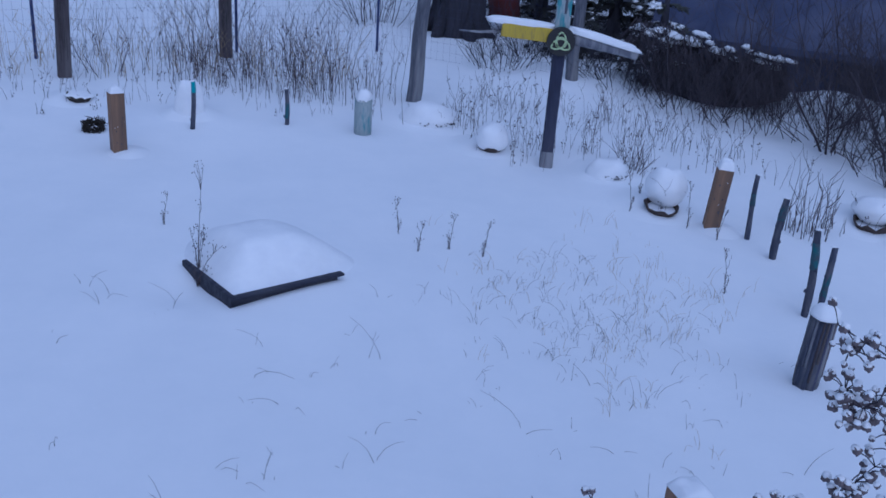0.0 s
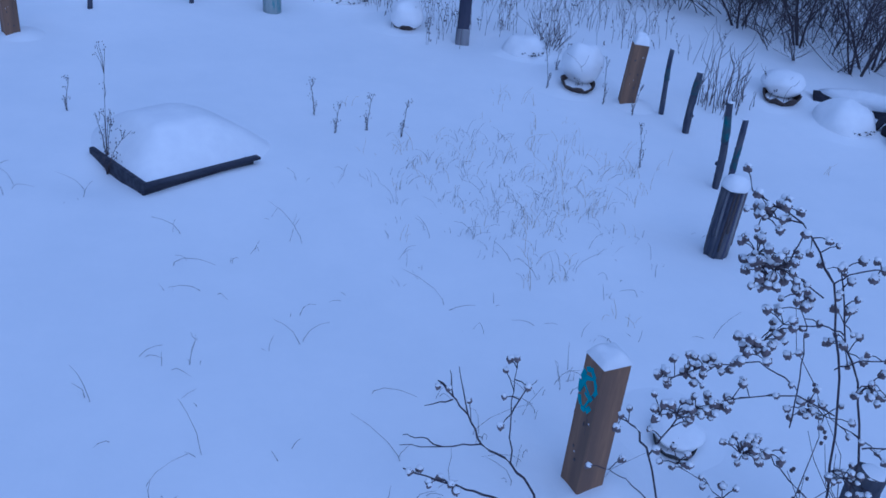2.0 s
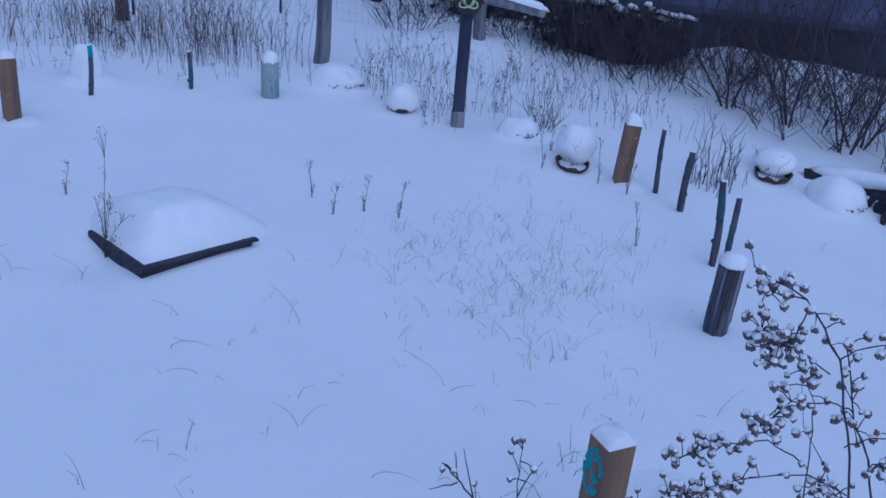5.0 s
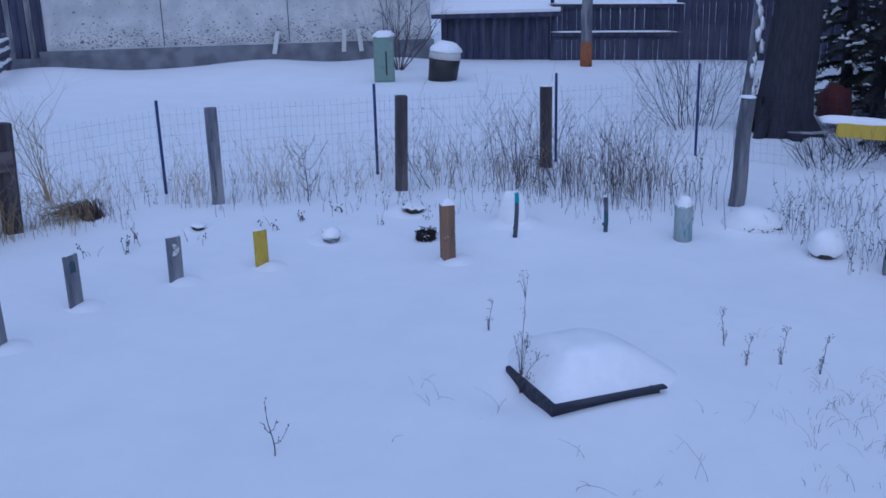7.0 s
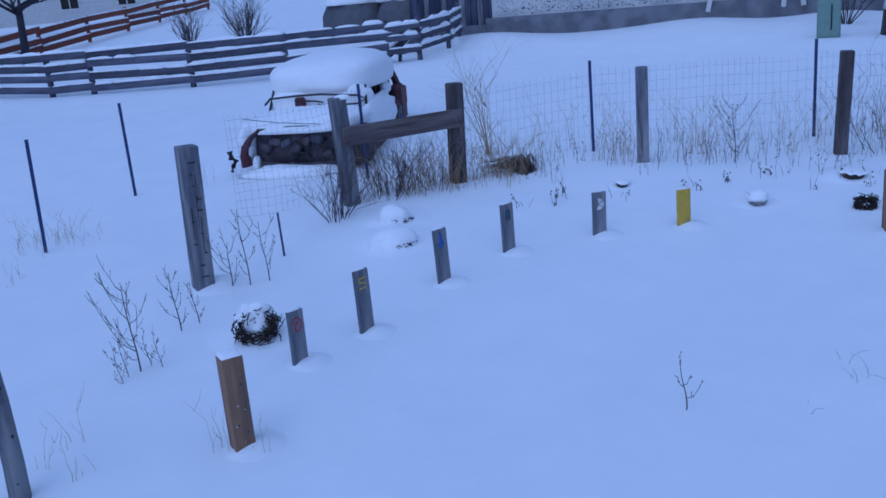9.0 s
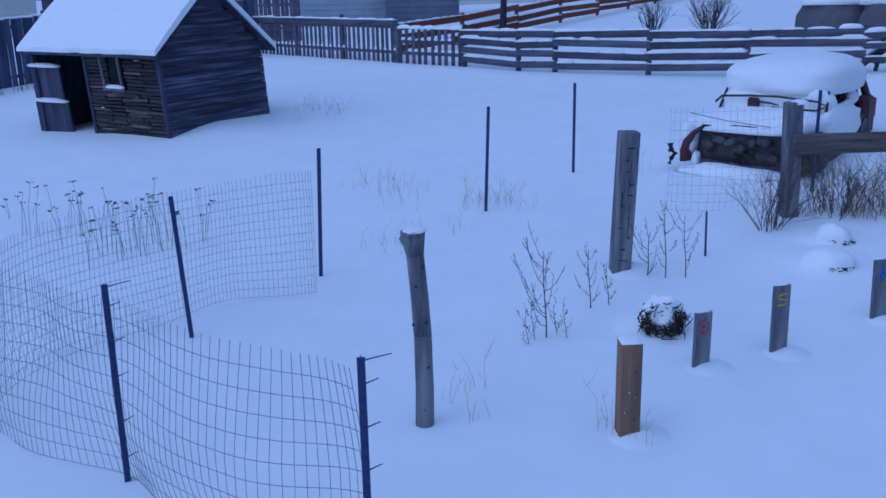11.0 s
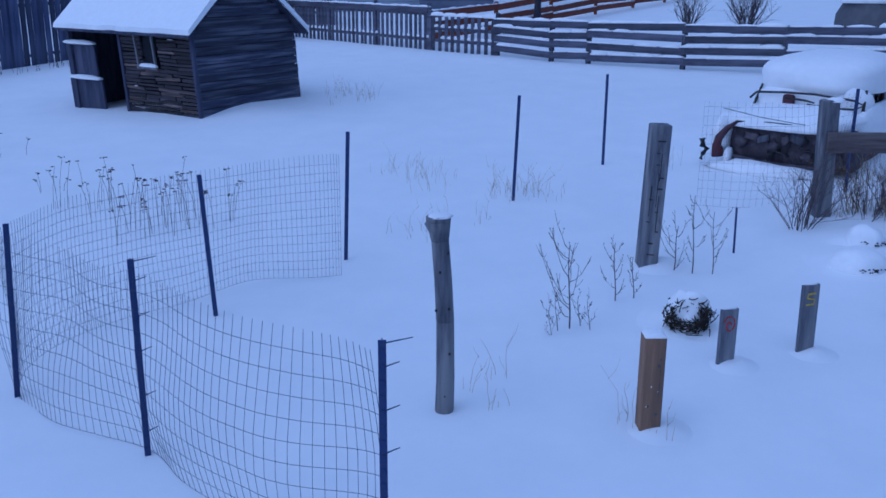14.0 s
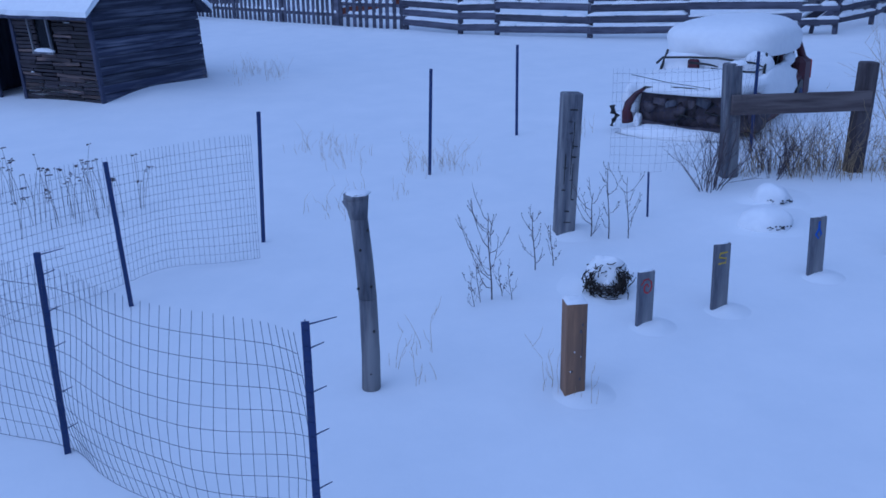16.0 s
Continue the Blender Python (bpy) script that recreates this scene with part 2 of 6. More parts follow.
def thing(name, x, y, label, category, group="", rz=0.0, dz=0.0, lean=(0, 0), kind=""):
    ob = new(name)
    ob.empty_display_size = 0.2
    ob.matrix_world = pose(x, y, gz(x, y) + dz, lean[0], lean[1], rz)
    return tagged(ob, label, category, group, kind)


def solid(name, shape, mat, label, category="", kind="", group="", at=None):
    me = shape.mesh(name)
    me.materials.append(mat)
    ob = new(name, me)
    if at is not None:
        ob.matrix_world = at
    return tagged(ob, label, category, group, kind)


def along(a, b):
    """Length and heading, in degrees, from a to b on the plan."""
    return math.hypot(b[0] - a[0], b[1] - a[1]), math.degrees(math.atan2(b[1] - a[1], b[0] - a[0]))


def ring_cap(w, d, h, lump=0.2, seed=0.0):
    """Snow heaped on a flat top of w by d."""
    return Shape().blob((0, 0, 0), (w * 0.56, d * 0.56, h), lump, 1.8, cut=-0.12, seed=seed)


def square_cap(w, d, h, n=10, seed=0.0):
    """Snow heaped square on a sawn top."""
    s = Shape()
    for j in range(n + 1):
        for i in range(n + 1):
            u, v = i / n * 2 - 1, j / n * 2 - 1
            dome = max(0.0, (1 - abs(u) ** 3.5) * (1 - abs(v) ** 3.5))
            s.v.append((0.51 * w * u, 0.51 * d * v, -0.004 + h * dome ** 0.45 * (1 + 0.35 * noise.noise(Vector((u * 1.5 + seed, v * 1.5, 2))))))
    s.f = [(j * (n + 1) + i, j * (n + 1) + i + 1, (j + 1) * (n + 1) + i + 1, (j + 1) * (n + 1) + i) for j in range(n) for i in range(n)]
    s.smooth = [True] * len(s.f)
    return s


# ---- ground: one sheet of snow to the horizon ----
MOUNDS = [(-19.9, -0.9, 0.9, 0.10), (-21.6, -1.9, 1.0, 0.14), (-1.75, 6.95, 0.8, 0.05), (-2.62, 6.55, 0.28, -0.07), (1.56, 4.3, 0.4, -0.05), (-9.3, 6.1, 1.2, 0.06), (-6.7, 3.4, 0.6, 0.03), (-8.3, 10.2, 1.6, 0.08), (-5.7, 12.3, 2.2, 0.08), (-1.7, 13.2, 1.6, 0.06),
          (1.2, 11.4, 2.0, 0.05), (-10.4, 7.0, 1.3, 0.08), (3.9, 10.8, 1.5, 0.05), (-22.0, -2.0, 2.2, 0.12), (-18.0, 24.6, 1.8, 0.25), (-22.5, 19.5, 1.6, 0.2), (-14.5, 26.4, 1.5, 0.2), (1.98, 7.0, 0.35, -0.04),
          (4.7, 15.6, 0.9, 0.42), (6.4, 15.6, 1.2, 0.32), (-4.24, 10.77, 0.55, 0.08), (0.17, 10.98, 0.3, -0.06), (0.3, 15.8, 1.2, 0.15)]


def height(x, y):
    z = gz(x, y)
    far = math.hypot(x, y)
    if far < 45:
        z += 0.022 * noise.noise(Vector((x * 0.45, y * 0.45, 0))) + 0.05 * noise.noise(Vector((x * 0.13, y * 0.13, 5))) * min(1, far / 12)
        z += 0.007 * noise.noise(Vector((x * 1.7, y * 1.7, 9)))
        for mx, my, r, h in MOUNDS:
            d2 = ((x - mx) ** 2 + (y - my) ** 2) / (r * r)
            if d2 < 6:
                z += h * math.exp(-d2)
    return z


def axis_steps():
    out, v = [0.0], 0.0
    while v < 1500:
        v += 0.14 if v < 14 else 0.45 if v < 42 else 8 if v < 160 else 120
        out.append(v)
    return [-k for k in out[:0:-1]] + out


def build_ground():
    cx, cy = -3.0, 7.0
    st = axis_steps()
    n = len(st)
    s = Shape()
    s.v = [(cx + a, cy + b, height(cx + a, cy + b)) for b in st for a in st]
    s.f = [(j * n + i, j * n + i + 1, (j + 1) * n + i + 1, (j + 1) * n + i) for j in range(n - 1) for i in range(n - 1)]
    s.smooth = [True] * len(s.f)
    solid("ground", s, SNOW, "deep smooth snow covering the whole yard", "ground", "structure")


build_ground()


def drift(ob, x, y, r, h, dx=0.0, dy=0.0, n=18):
    """A soft bank of blown snow against a thing, feathering into the ground; dx to the right and dy away as one faces it from the yard."""
    d = Vector((x, y)).normalized()
    x, y = x + d.y * dx + d.x * dy, y - d.x * dx + d.y * dy
    s = Shape()
    for j in range(n + 1):
        for i in range(n + 1):
            u, v = i / n * 2 - 1, j / n * 2 - 1
            k = max(0.0, 1 - u * u - v * v) ** 2 * (1 + 0.25 * noise.noise(Vector((u * 2 + x, v * 2 + y, 1))))
            s.v.append((r * u, r * v, height(x + r * u, y + r * v) - 0.008 + (h + 0.004) * k))
    s.f = [(j * (n + 1) + i, j * (n + 1) + i + 1, (j + 1) * (n + 1) + i + 1, (j + 1) * (n + 1) + i) for j in range(n) for i in range(n)]
    s.smooth = [True] * len(s.f)
    return part("snow_bank", s, SNOW, ob, at=ob.matrix_world.inverted() @ Matrix.Translation((x, y, 0)))


# ---- steel posts and wooden posts ----
def face(x, y, tx=0.0, ty=0.0):
    """The turn that points a thing's front, its -y side, at a place."""
    return math.degrees(math.atan2(ty - y, tx - x)) + 90


def t_post(x, y, h=1.48, lean=(0, 0), rz=0.0, clips=False):
    ob = thing("steel_post", x, y, "dark steel T-post standing in snow", "fence post", "steel fence posts", rz, 0, lean)
    s = Shape()
    s.box((0, 0, h / 2 - 0.1), (0.045, 0.008, h + 0.2)).box((0, 0.018, h / 2 - 0.1), (0.007, 0.036, h + 0.196))
    part("post", s, STEEL, ob)
    st = Shape()
    for k in range(int(h / 0.09)):
        st.box((0, -0.007, 0.06 + k * 0.09), (0.016, 0.012, 0.02))
    tagged(part("stud_row", st, STEEL, ob), kind="stuff")
    if clips:
        for k in (0.02, 0.16, 0.42, 0.68, 1.02, 1.3):
            part("wire_clip", Shape().tube([(0, 0, h - k), (0.05 if k > 0.1 else 0.09, 0.03, h - k + 0.005), (0.095 if k > 0.1 else 0.17, 0.05, h - k + 0.012)], 0.005, 0.003, 4), STEEL, ob)
    return ob


T_POSTS = [(-7.40, -2.50, 1.47, 3), (-6.22, -1.28, 1.49, 0), (-4.57, 0.29, 1.47, 0), (-8.84, -1.01, 1.43, -2.8), (-10.29, 0.36, 1.48, 2.1), (-12.31, 2.82, 1.45, 1.8), (-13.96, 4.67, 1.43, 0),
           (-9.48, 10.19, 1.44, -0.4), (-7.25, 12.56, 1.50, 0), (-5.01, 14.72, 1.52, 0), (-2.99, 16.37, 1.59, 0), (-11.34, 7.27, 1.46, 0)]
for n, (x, y, h, ln) in enumerate(T_POSTS):
    t_post(x, y, h, (0, ln), face(x, y), n in (1, 2))
rod = thing("steel_rod", -9.43, 4.74, "short thin steel rod leaning in snow", "rod", lean=(0, -3))
part("rod", Shape().tube([(0, 0, -0.1), (0, 0, 0.53)], 0.013, 0.012, 6), STEEL, rod)


def wood_post(x, y, h, w, mat, label, rz, lean=(0, 0), cap=True, round_=False):
    ob = thing("wooden_post", x, y, label, "fence post", "wooden fence posts", rz, 0, lean)
    s = Shape()
    if round_:
        n = 9
        s.tube([(0.012 * math.sin(i * 1.1 + x), 0.01 * math.cos(i * 0.9 + y), -0.15 + (h + 0.15) * i / n) for i in range(n + 1)], w * 0.54, w * 0.46, 12, True, 0.14)
    else:
        s.box((0, 0, h / 2 - 0.1), (w, w * 0.92, h + 0.2), None, 0.012)
    part("post", s, mat, ob)
    for k in range(0 if round_ else 5):
        part("drying_crack", Shape().box((rng.uniform(-0.35, 0.35) * w, -w * 0.465, rng.uniform(0.3, h - 0.2)), (0.006, 0.006, rng.uniform(0.15, 0.4))), BLACK, ob)
    if cap:
        part("snow_cap", ring_cap(w, w, 0.035, seed=x), CAP, ob, at=pose(0, 0, h))
    return ob


wood_post(-8.38, 10.02, 1.44, 0.17, GREY, "weathered grey square fence post, bare top", face(-8.4, 10), (0, 0), False)
wood_post(-6.41, 11.78, 1.48, 0.17, BROWN, "dark brown weathered square fence post", face(-6.4, 11.8) + 8, (0, 1.8), False)
wood_post(-5.04, 14.30, 1.36, 0.20, BROWN, "dark brown square fence post with thin snow on top", face(-5, 14.3))
wood_post(-1.80, 13.03, 1.57, 0.21, GREY, "round weathered grey fence post", 0, (0, 2.5), True, True)
notched = wood_post(-9.29, 3.64, 1.57, 0.21, GREY, "weathered split rail post with ragged notches", face(-9.3, 3.6) + 15, (0, 2), False)
for k in range(11):
    part("notch", Shape().box((0, 0, 0), (rng.uniform(0.025, 0.09), 0.012, rng.uniform(0.006, 0.016)), Matrix.Rotation(radians(rng.uniform(-6, 6)), 4, "Y")), BLACK, notched, at=pose(rng.uniform(-0.06, 0.05), -0.097, 0.14 + 0.125 * k + rng.uniform(-0.02, 0.02)))
drift(notched, -9.29, 3.64, 0.40, 0.08, 0.12, 0.05)
wood_post(0.47, 15.5, 1.58, 0.2, GREY, "round grey fence post beside the cross", 0, (0, 1), True, True)

# tall dead log with a flared, broken top
pole = thing("wooden_post", -6.46, 0.91, "crooked peeled grey log post with a flared top", "fence post", "wooden fence posts", face(-6.46, 0.91), 0, (0, 0))
s = Shape()
for a, b, r0, r1 in ((-0.2, 0.75, 0.074, 0.068), (0.75, 1.38, 0.068, 0.066), (1.38, 1.53, 0.066, 0.092), (1.53, 1.57, 0.092, 0.088)):
    s.tube([(0.02 + 0.025 * math.sin(2.2 * z) - 0.05 * z / 1.6, 0, z) for z in (a, (a + b) / 2, b)], r0, r1, 12, True, 0.05)
part("trunk", s, GREY, pole)
part("broken_stub", Shape().tube([(-0.04, -0.02, 1.42), (-0.09, -0.03, 1.49), (-0.115, -0.03, 1.53)], 0.036, 0.028, 8), GREY, pole)
for z, a in ((1.3, 0.06), (1.15, -0.03), (0.86, 0.07), (0.85, -0.07), (0.5, 0.08), (0.15, 0.03)):
    part("knot", Shape().blob((0, 0, 0), (0.011, 0.010, 0.012), 0.2), BLACK, pole, at=pose(a * 0.7, -0.062, z))
part("snow_cap", ring_cap(0.17, 0.17, 0.02), CAP, pole, at=pose(-0.02, 0, 1.565))

# gate frame: two posts and one plank
gate = thing("gate_frame", -10.36, 6.31, "grey-brown timber gateway, plank nailed between two posts", "gate", rz=along((-10.36, 6.31), (-10.03, 7.97))[1])
gl = along((-10.36, 6.31), (-10.03, 7.97))[0]
for n, (px, h) in enumerate(((0, 1.52), (gl, 1.50))):
    part("post", Shape().box((px, 0, h / 2 - 0.1), (0.20, 0.19, h + 0.2), Matrix.Rotation(radians((-2, 2)[n]), 4, "Y"), 0.015), GREY if n == 0 else BROWN, gate)
part("plank", Shape().box((gl / 2, -0.125, 1.02), (gl + 0.1, 0.05, 0.25), Matrix.Rotation(radians(-0.5), 4, "Y"), 0.01), PLANKB, gate)
part("snow_cap", ring_cap(0.2, 0.19, 0.05), CAP, gate, at=pose(0.04, 0, 1.5))


# ---- wire fencing ----
def wire_sheet(name, path, h, dv, dh, label, r=0.002, wave=0.0, z0=0.02, tilt=0.0, rv=None):
    """A sheet of welded wire along a path of plan points, following the snow."""
    pts = [Vector(p) for p in path]
    seg = [(b - a).length for a, b in zip(pts, pts[1:])]
    total = sum(seg)

    def place(d):
        k = 0
        while k < len(seg) - 1 and d > seg[k]:
            d -= seg[k]
            k += 1
        a, b = pts[k], pts[k + 1]
        u = d / seg[k]
        pa, pb = pts[max(k - 1, 0)], pts[min(k + 2, len(pts) - 1)]
        ta, tb = (b - pa) * 0.5, (pb - a) * 0.5
        u2, u3 = u * u, u * u * u
        return a * (2 * u3 - 3 * u2 + 1) + ta * (u3 - 2 * u2 + u) + b * (3 * u2 - 2 * u3) + tb * (u3 - u2)

    def at(d, z):
        p = place(d)
        q = place(min(total, d + 0.05)) - place(max(0, d - 0.05))
        nrm = Vector((-q.y, q.x)).normalized() if q.length else Vector((0, 1))
        off = wave * (noise.noise(Vector((d * 1.1, z * 0.9, 2.0))) * 1.6) + tilt * z
        sag = 0.5 * wave * noise.noise(Vector((d * 1.5, 7, z * 0.4)))
        return Vector((p.x + nrm.x * off, p.y + nrm.y * off, gz(p.x, p.y) + z + sag))

    ob = thing(name, path[0][0], path[0][1], label, "wire fence")
    inv = ob.matrix_world.inverted()
    sv, sh = Shape(), Shape()
    n = int(total / dv)
    for i in range(n + 1):
        d = total * i / n
        sv.tube([inv @ at(d, z0 + h * k / 6 + (0.035 if k == 6 else 0)) for k in range(7)], rv or r, None, 3)
    m = int(h / dh)
    for j in range(m + 1):
        sh.tube([inv @ at(total * i / (2 * n), z0 + dh * j) for i in range(2 * n + 1)], r, None, 3)
    tagged(part("upright_wire_grid", sv, WIRE, ob), kind="stuff")
    tagged(part("level_wire_grid", sh, WIRE, ob), kind="stuff")
    return ob


wire_sheet("wire_fence", [(-4.57, 0.26), (-5.35, -0.62), (-6.22, -1.3), (-6.8, -1.95), (-7.40, -2.52)], 1.36, 0.068, 0.14, "wavy welded wire mesh strung between steel posts", 0.0019, 0.10)
wire_sheet("wire_fence", [(-7.40, -2.52), (-7.95, -2.55), (-8.6, -2.25), (-9.2, -1.45), (-9.7, -0.55), (-9.66, 0.28)], 1.30, 0.046, 0.094, "loose curled end of welded wire mesh", 0.0017, 0.06)
wire_sheet("wire_fence", [(-10.03, 8.0), (-9.48, 10.16), (-8.4, 11.4), (-7.25, 12.53), (-5.01, 14.69), (-2.99, 16.34), (0.45, 15.6)], 1.25, 0.10, 0.15, "thin wire mesh along the yard boundary", 0.0011, 0.03)
wire_sheet("wire_fence", [(-11.30, 7.25), (-11.0, 6.4), (-11.1, 5.6), (-11.3, 5.1)], 1.35, 0.085, 0.12, "sagging panel of wire mesh by the gateway", 0.0013, 0.10)


# ---- carved tan timbers ----
def timber(x, y, h, w, label, rz, lean=(0, 0), cap=0.07, mark=None):
    ob = thing("timber_marker", x, y, label, "marker post", "timber markers round the clearing", rz, 0, lean)
    part("timber", Shape().box((0, 0, h / 2 - 0.1), (w, w, h + 0.2), None, 0.008), TAN, ob)
    part("snow_cap", square_cap(w, w, cap, seed=x), CAP, ob, at=pose(0, 0, h))
    if mark:
        g = Shape()
        for k in range(7):
            a = k / 6 * 4.2 + 0.9
            b = a + 0.55
            g.tube([(0.05 * math.cos(a), 0, 0.10 * math.sin(a)), (0.05 * math.cos(b), 0, 0.10 * math.sin(b))], 0.014, 0.012, 6)
        g.tube([(-0.03, 0, 0.02), (0.03, 0, -0.02), (0.0, 0, -0.09)], 0.011, 0.006, 6)
        g.tube([(0.0, 0, 0.11), (0.05, 0, 0.05)], 0.012, 0.008, 6)
        g.tube([(-0.045, 0, -0.02), (-0.02, 0, 0.05), (0.03, 0, 0.075), (0.055, 0, 0.03), (0.03, 0, -0.03), (-0.01, 0, -0.02)], 0.016, 0.010, 6)
        part("painted_glyph", g, BRIGHTTEAL, ob, "teal painted curl", at=pose(-0.012, -w / 2, h - 0.19) @ Matrix.Diagonal((1.25, 0.22, 1.25, 1)))
    for k in range(2):
        part("drying_crack", Shape().box((0, 0, 0), (0.0025, 0.002, rng.uniform(0.08, 0.2))), BROWN, ob, at=pose(rng.uniform(-0.3, 0.3) * w, -w / 2, h * rng.uniform(0.3, 0.6)))
    for k in range(4):
        part("knot", Shape().blob((0, 0, 0), (rng.uniform(0.006, 0.012), 0.004, rng.uniform(0.008, 0.016)), 0.3), BROWN, ob, at=pose(rng.uniform(-0.35, 0.35) * w, -w / 2, h * rng.uniform(0.15, 0.9)))
    for k in range(3):
        part("snow_fleck", Shape().blob((0, 0, 0), (rng.uniform(0.002, 0.005), 0.002, rng.uniform(0.003, 0.006)), 0.5), CAP, ob, at=pose(rng.uniform(-0.4, 0.4) * w, -w / 2, h * rng.uniform(0.2, 0.95)))
    drift(ob, x, y, 0.30, 0.055, 0.09, 0.0)
    return ob


timber(-4.51, 9.36, 0.70, 0.15, "tan square timber marker with snow on top", face(-4.5, 9.3) + 16)
timber(1.97, 9.60, 0.71, 0.16, "orange-tan timber marker leaning slightly, snow cap", face(2, 9.6) + 12, (0, 4), 0.10)
timber(-5.86, 2.36, 0.76, 0.155, "tan square timber marker with thin snow on top", face(-5.9, 2.3) + 14, (0, 0), 0.03)
timber(0.92, 3.82, 0.84, 0.165, "brown square timber with a teal painted curl", face(0.9, 3.8) - 50, (0, 2), 0.05, True)


# ---- painted slats ----
def slat(x, y, h, mat, label, glyph=None, gmat=None, turn=38):
    ob = thing("marker_board", x, y, label, "marker board", "painted boards round the clearing", face(x, y) + turn, 0, (rng.uniform(-1, 1), rng.uniform(-1.5, 1.5)))
    w = 0.165
    sh = Shape()
    sh.box((0, 0, h / 2 - 0.1), (w, 0.04, h + 0.2), None, 0.006)
    part("board", sh, mat, ob)
    drift(ob, x, y, 0.26, 0.05, 0.08, 0.0)
    part("edge_snow", Shape().blob((0, 0, 0), (w * 0.5, 0.022, 0.012), 0.5, 4, -0.3, 6, 16, y), CAP, ob, at=pose(0, 0.004, h))
    g = Shape()
    if glyph == "arcs":
        for r in (0.022, 0.042, 0.06):
            g.tube([(r * math.cos(a) - 0.015, 0, r * math.sin(a)) for a in [-1.9 + 0.45 * k for k in range(9)]], 0.010, 0.008, 5)
    elif glyph == "square":
        g.box((0, 0, 0), (0.07, 0.02, 0.09))
        g.tube([(-0.03, 0, 0.05), (0.0, 0, 0.075), (0.03, 0, 0.05)], 0.012, None, 5)
    elif glyph == "drop":
        g.tube([(0, 0, 0.10), (0.0, 0, 0.03), (-0.03, 0, -0.03), (0.0, 0, -0.07), (0.03, 0, -0.03), (0, 0, 0.03)], 0.013, 0.012, 6)
    elif glyph == "coil":
        g.tube([((0.012 + 0.0042 * k) * math.cos(k * 0.7), 0, (0.012 + 0.0042 * k) * math.sin(k * 0.7) * 1.3) for k in range(14)], 0.009, 0.008, 5)
    elif glyph == "zigzag":
        g.tube([(0.045, 0, 0.06), (-0.03, 0, 0.055), (-0.04, 0, 0.02), (0.035, 0, 0.005), (0.03, 0, -0.035), (-0.045, 0, -0.04)], 0.010, 0.009, 5)
    if glyph:
        part("painted_glyph", g, gmat, ob, at=pose(0, -0.02, h - 0.14) @ Matrix.Diagonal((1, 0.4, 1, 1)))
    return ob


slat(-6.73, 3.37, 0.52, GREY, "grey board marker with a red painted coil", "coil", REDP)
slat(-6.85, 4.16, 0.62, GREY, "grey board marker with a yellow painted squiggle", "zigzag", YELLOW)
slat(-7.22, 5.40, 0.60, GREY, "grey board marker with a blue painted drop", "drop", BLUEP)
slat(-7.37, 6.46, 0.57, GREY, "grey-brown board marker with a teal painted square", "square", TEAL)
slat(-6.94, 7.48, 0.52, GREY, "dark grey board marker with white painted arcs", "arcs", WHITEP, 26)
slat(-6.37, 8.28, 0.45, YELLOW, "bright yellow painted board marker in snow", turn=30)

# ---- painted sticks and small posts ----
def stick(x, y, h, r, label, lean, bands, cap=0.0):
    ob = thing("painted_stick", x, y, label, "marker stick", "painted sticks round the clearing", rng.uniform(0, 360), 0, lean)
    r *= 0.78
    n = 6
    line = lambda a, b: [(0.015 * math.sin(5 * z + x), 0.012 * math.cos(4 * z), z) for z in [a + (b - a) * k / n for k in range(n + 1)]]
    part("stick", Shape().tube(line(-0.15, h), r, r * 0.85, 8, True, 0.35), STICKW, ob)
    for a, b, m in bands:
        part("painted_band", Shape().tube(line(h * a, h * b), r * 1.03 + 0.001, r * 0.92 + 0.001, 8, True, 0.2), m, ob)
    for k in range(3):
        part("knot", Shape().blob((0, 0, 0), (r * 0.5, r * 0.5, r * 0.6), 0.4, 3), STICKW, ob, at=pose(r * 0.8 * math.cos(k * 2.2), r * 0.8 * math.sin(k * 2.2), h * (0.3 + 0.25 * k)))
    part("snow_cap", ring_cap(r * 1.7, r * 1.7, cap or 0.012), CAP, ob, at=pose(0, 0, h))
    return ob


stick(-4.05, 10.36, 0.65, 0.035, "thin grey stick with a bright teal tip", (0, 0), [(0.8, 1.0, BRIGHTTEAL), (0.12, 0.8, SLATE)])
stick(-3.14, 11.16, 0.50, 0.036, "short grey stick with faded teal band", (0, 1), [(0.25, 0.65, TEAL)], 0.02)
stick(2.32, 9.46, 0.74, 0.036, "slim dark stick with blue-green paint", (0, 3), [(0.55, 0.72, TEAL)])
stick(2.52, 9.02, 0.66, 0.05, "dark stick with a worn teal band", (0, 2), [(0.66, 0.9, TEAL)])
stick(2.55, 7.80, 0.82, 0.045, "crooked grey stick with teal painted top", (0, 3), [(0.55, 0.85, TEAL)])
stick(2.74, 7.96, 0.60, 0.04, "crooked grey stick with teal paint and knots", (0, 6), [(0.2, 0.6, TEAL)])
teal_post = thing("painted_stump", -2.18, 11.28, "pale teal painted stump under a snow dome", "stump")
part("stump", Shape().tube([(0, 0, -0.1), (0, 0, 0.2), (0, 0, 0.47)], 0.115, 0.11, 14, True, 0.1), PALETEAL, teal_post)
part("snow_cap", ring_cap(0.19, 0.19, 0.13), CAP, teal_post, at=pose(0, 0, 0.47))
stump = thing("log_stump", 2.27, 6.56, "split grey upright log with a snow cap", "stump", lean=(0, 3))
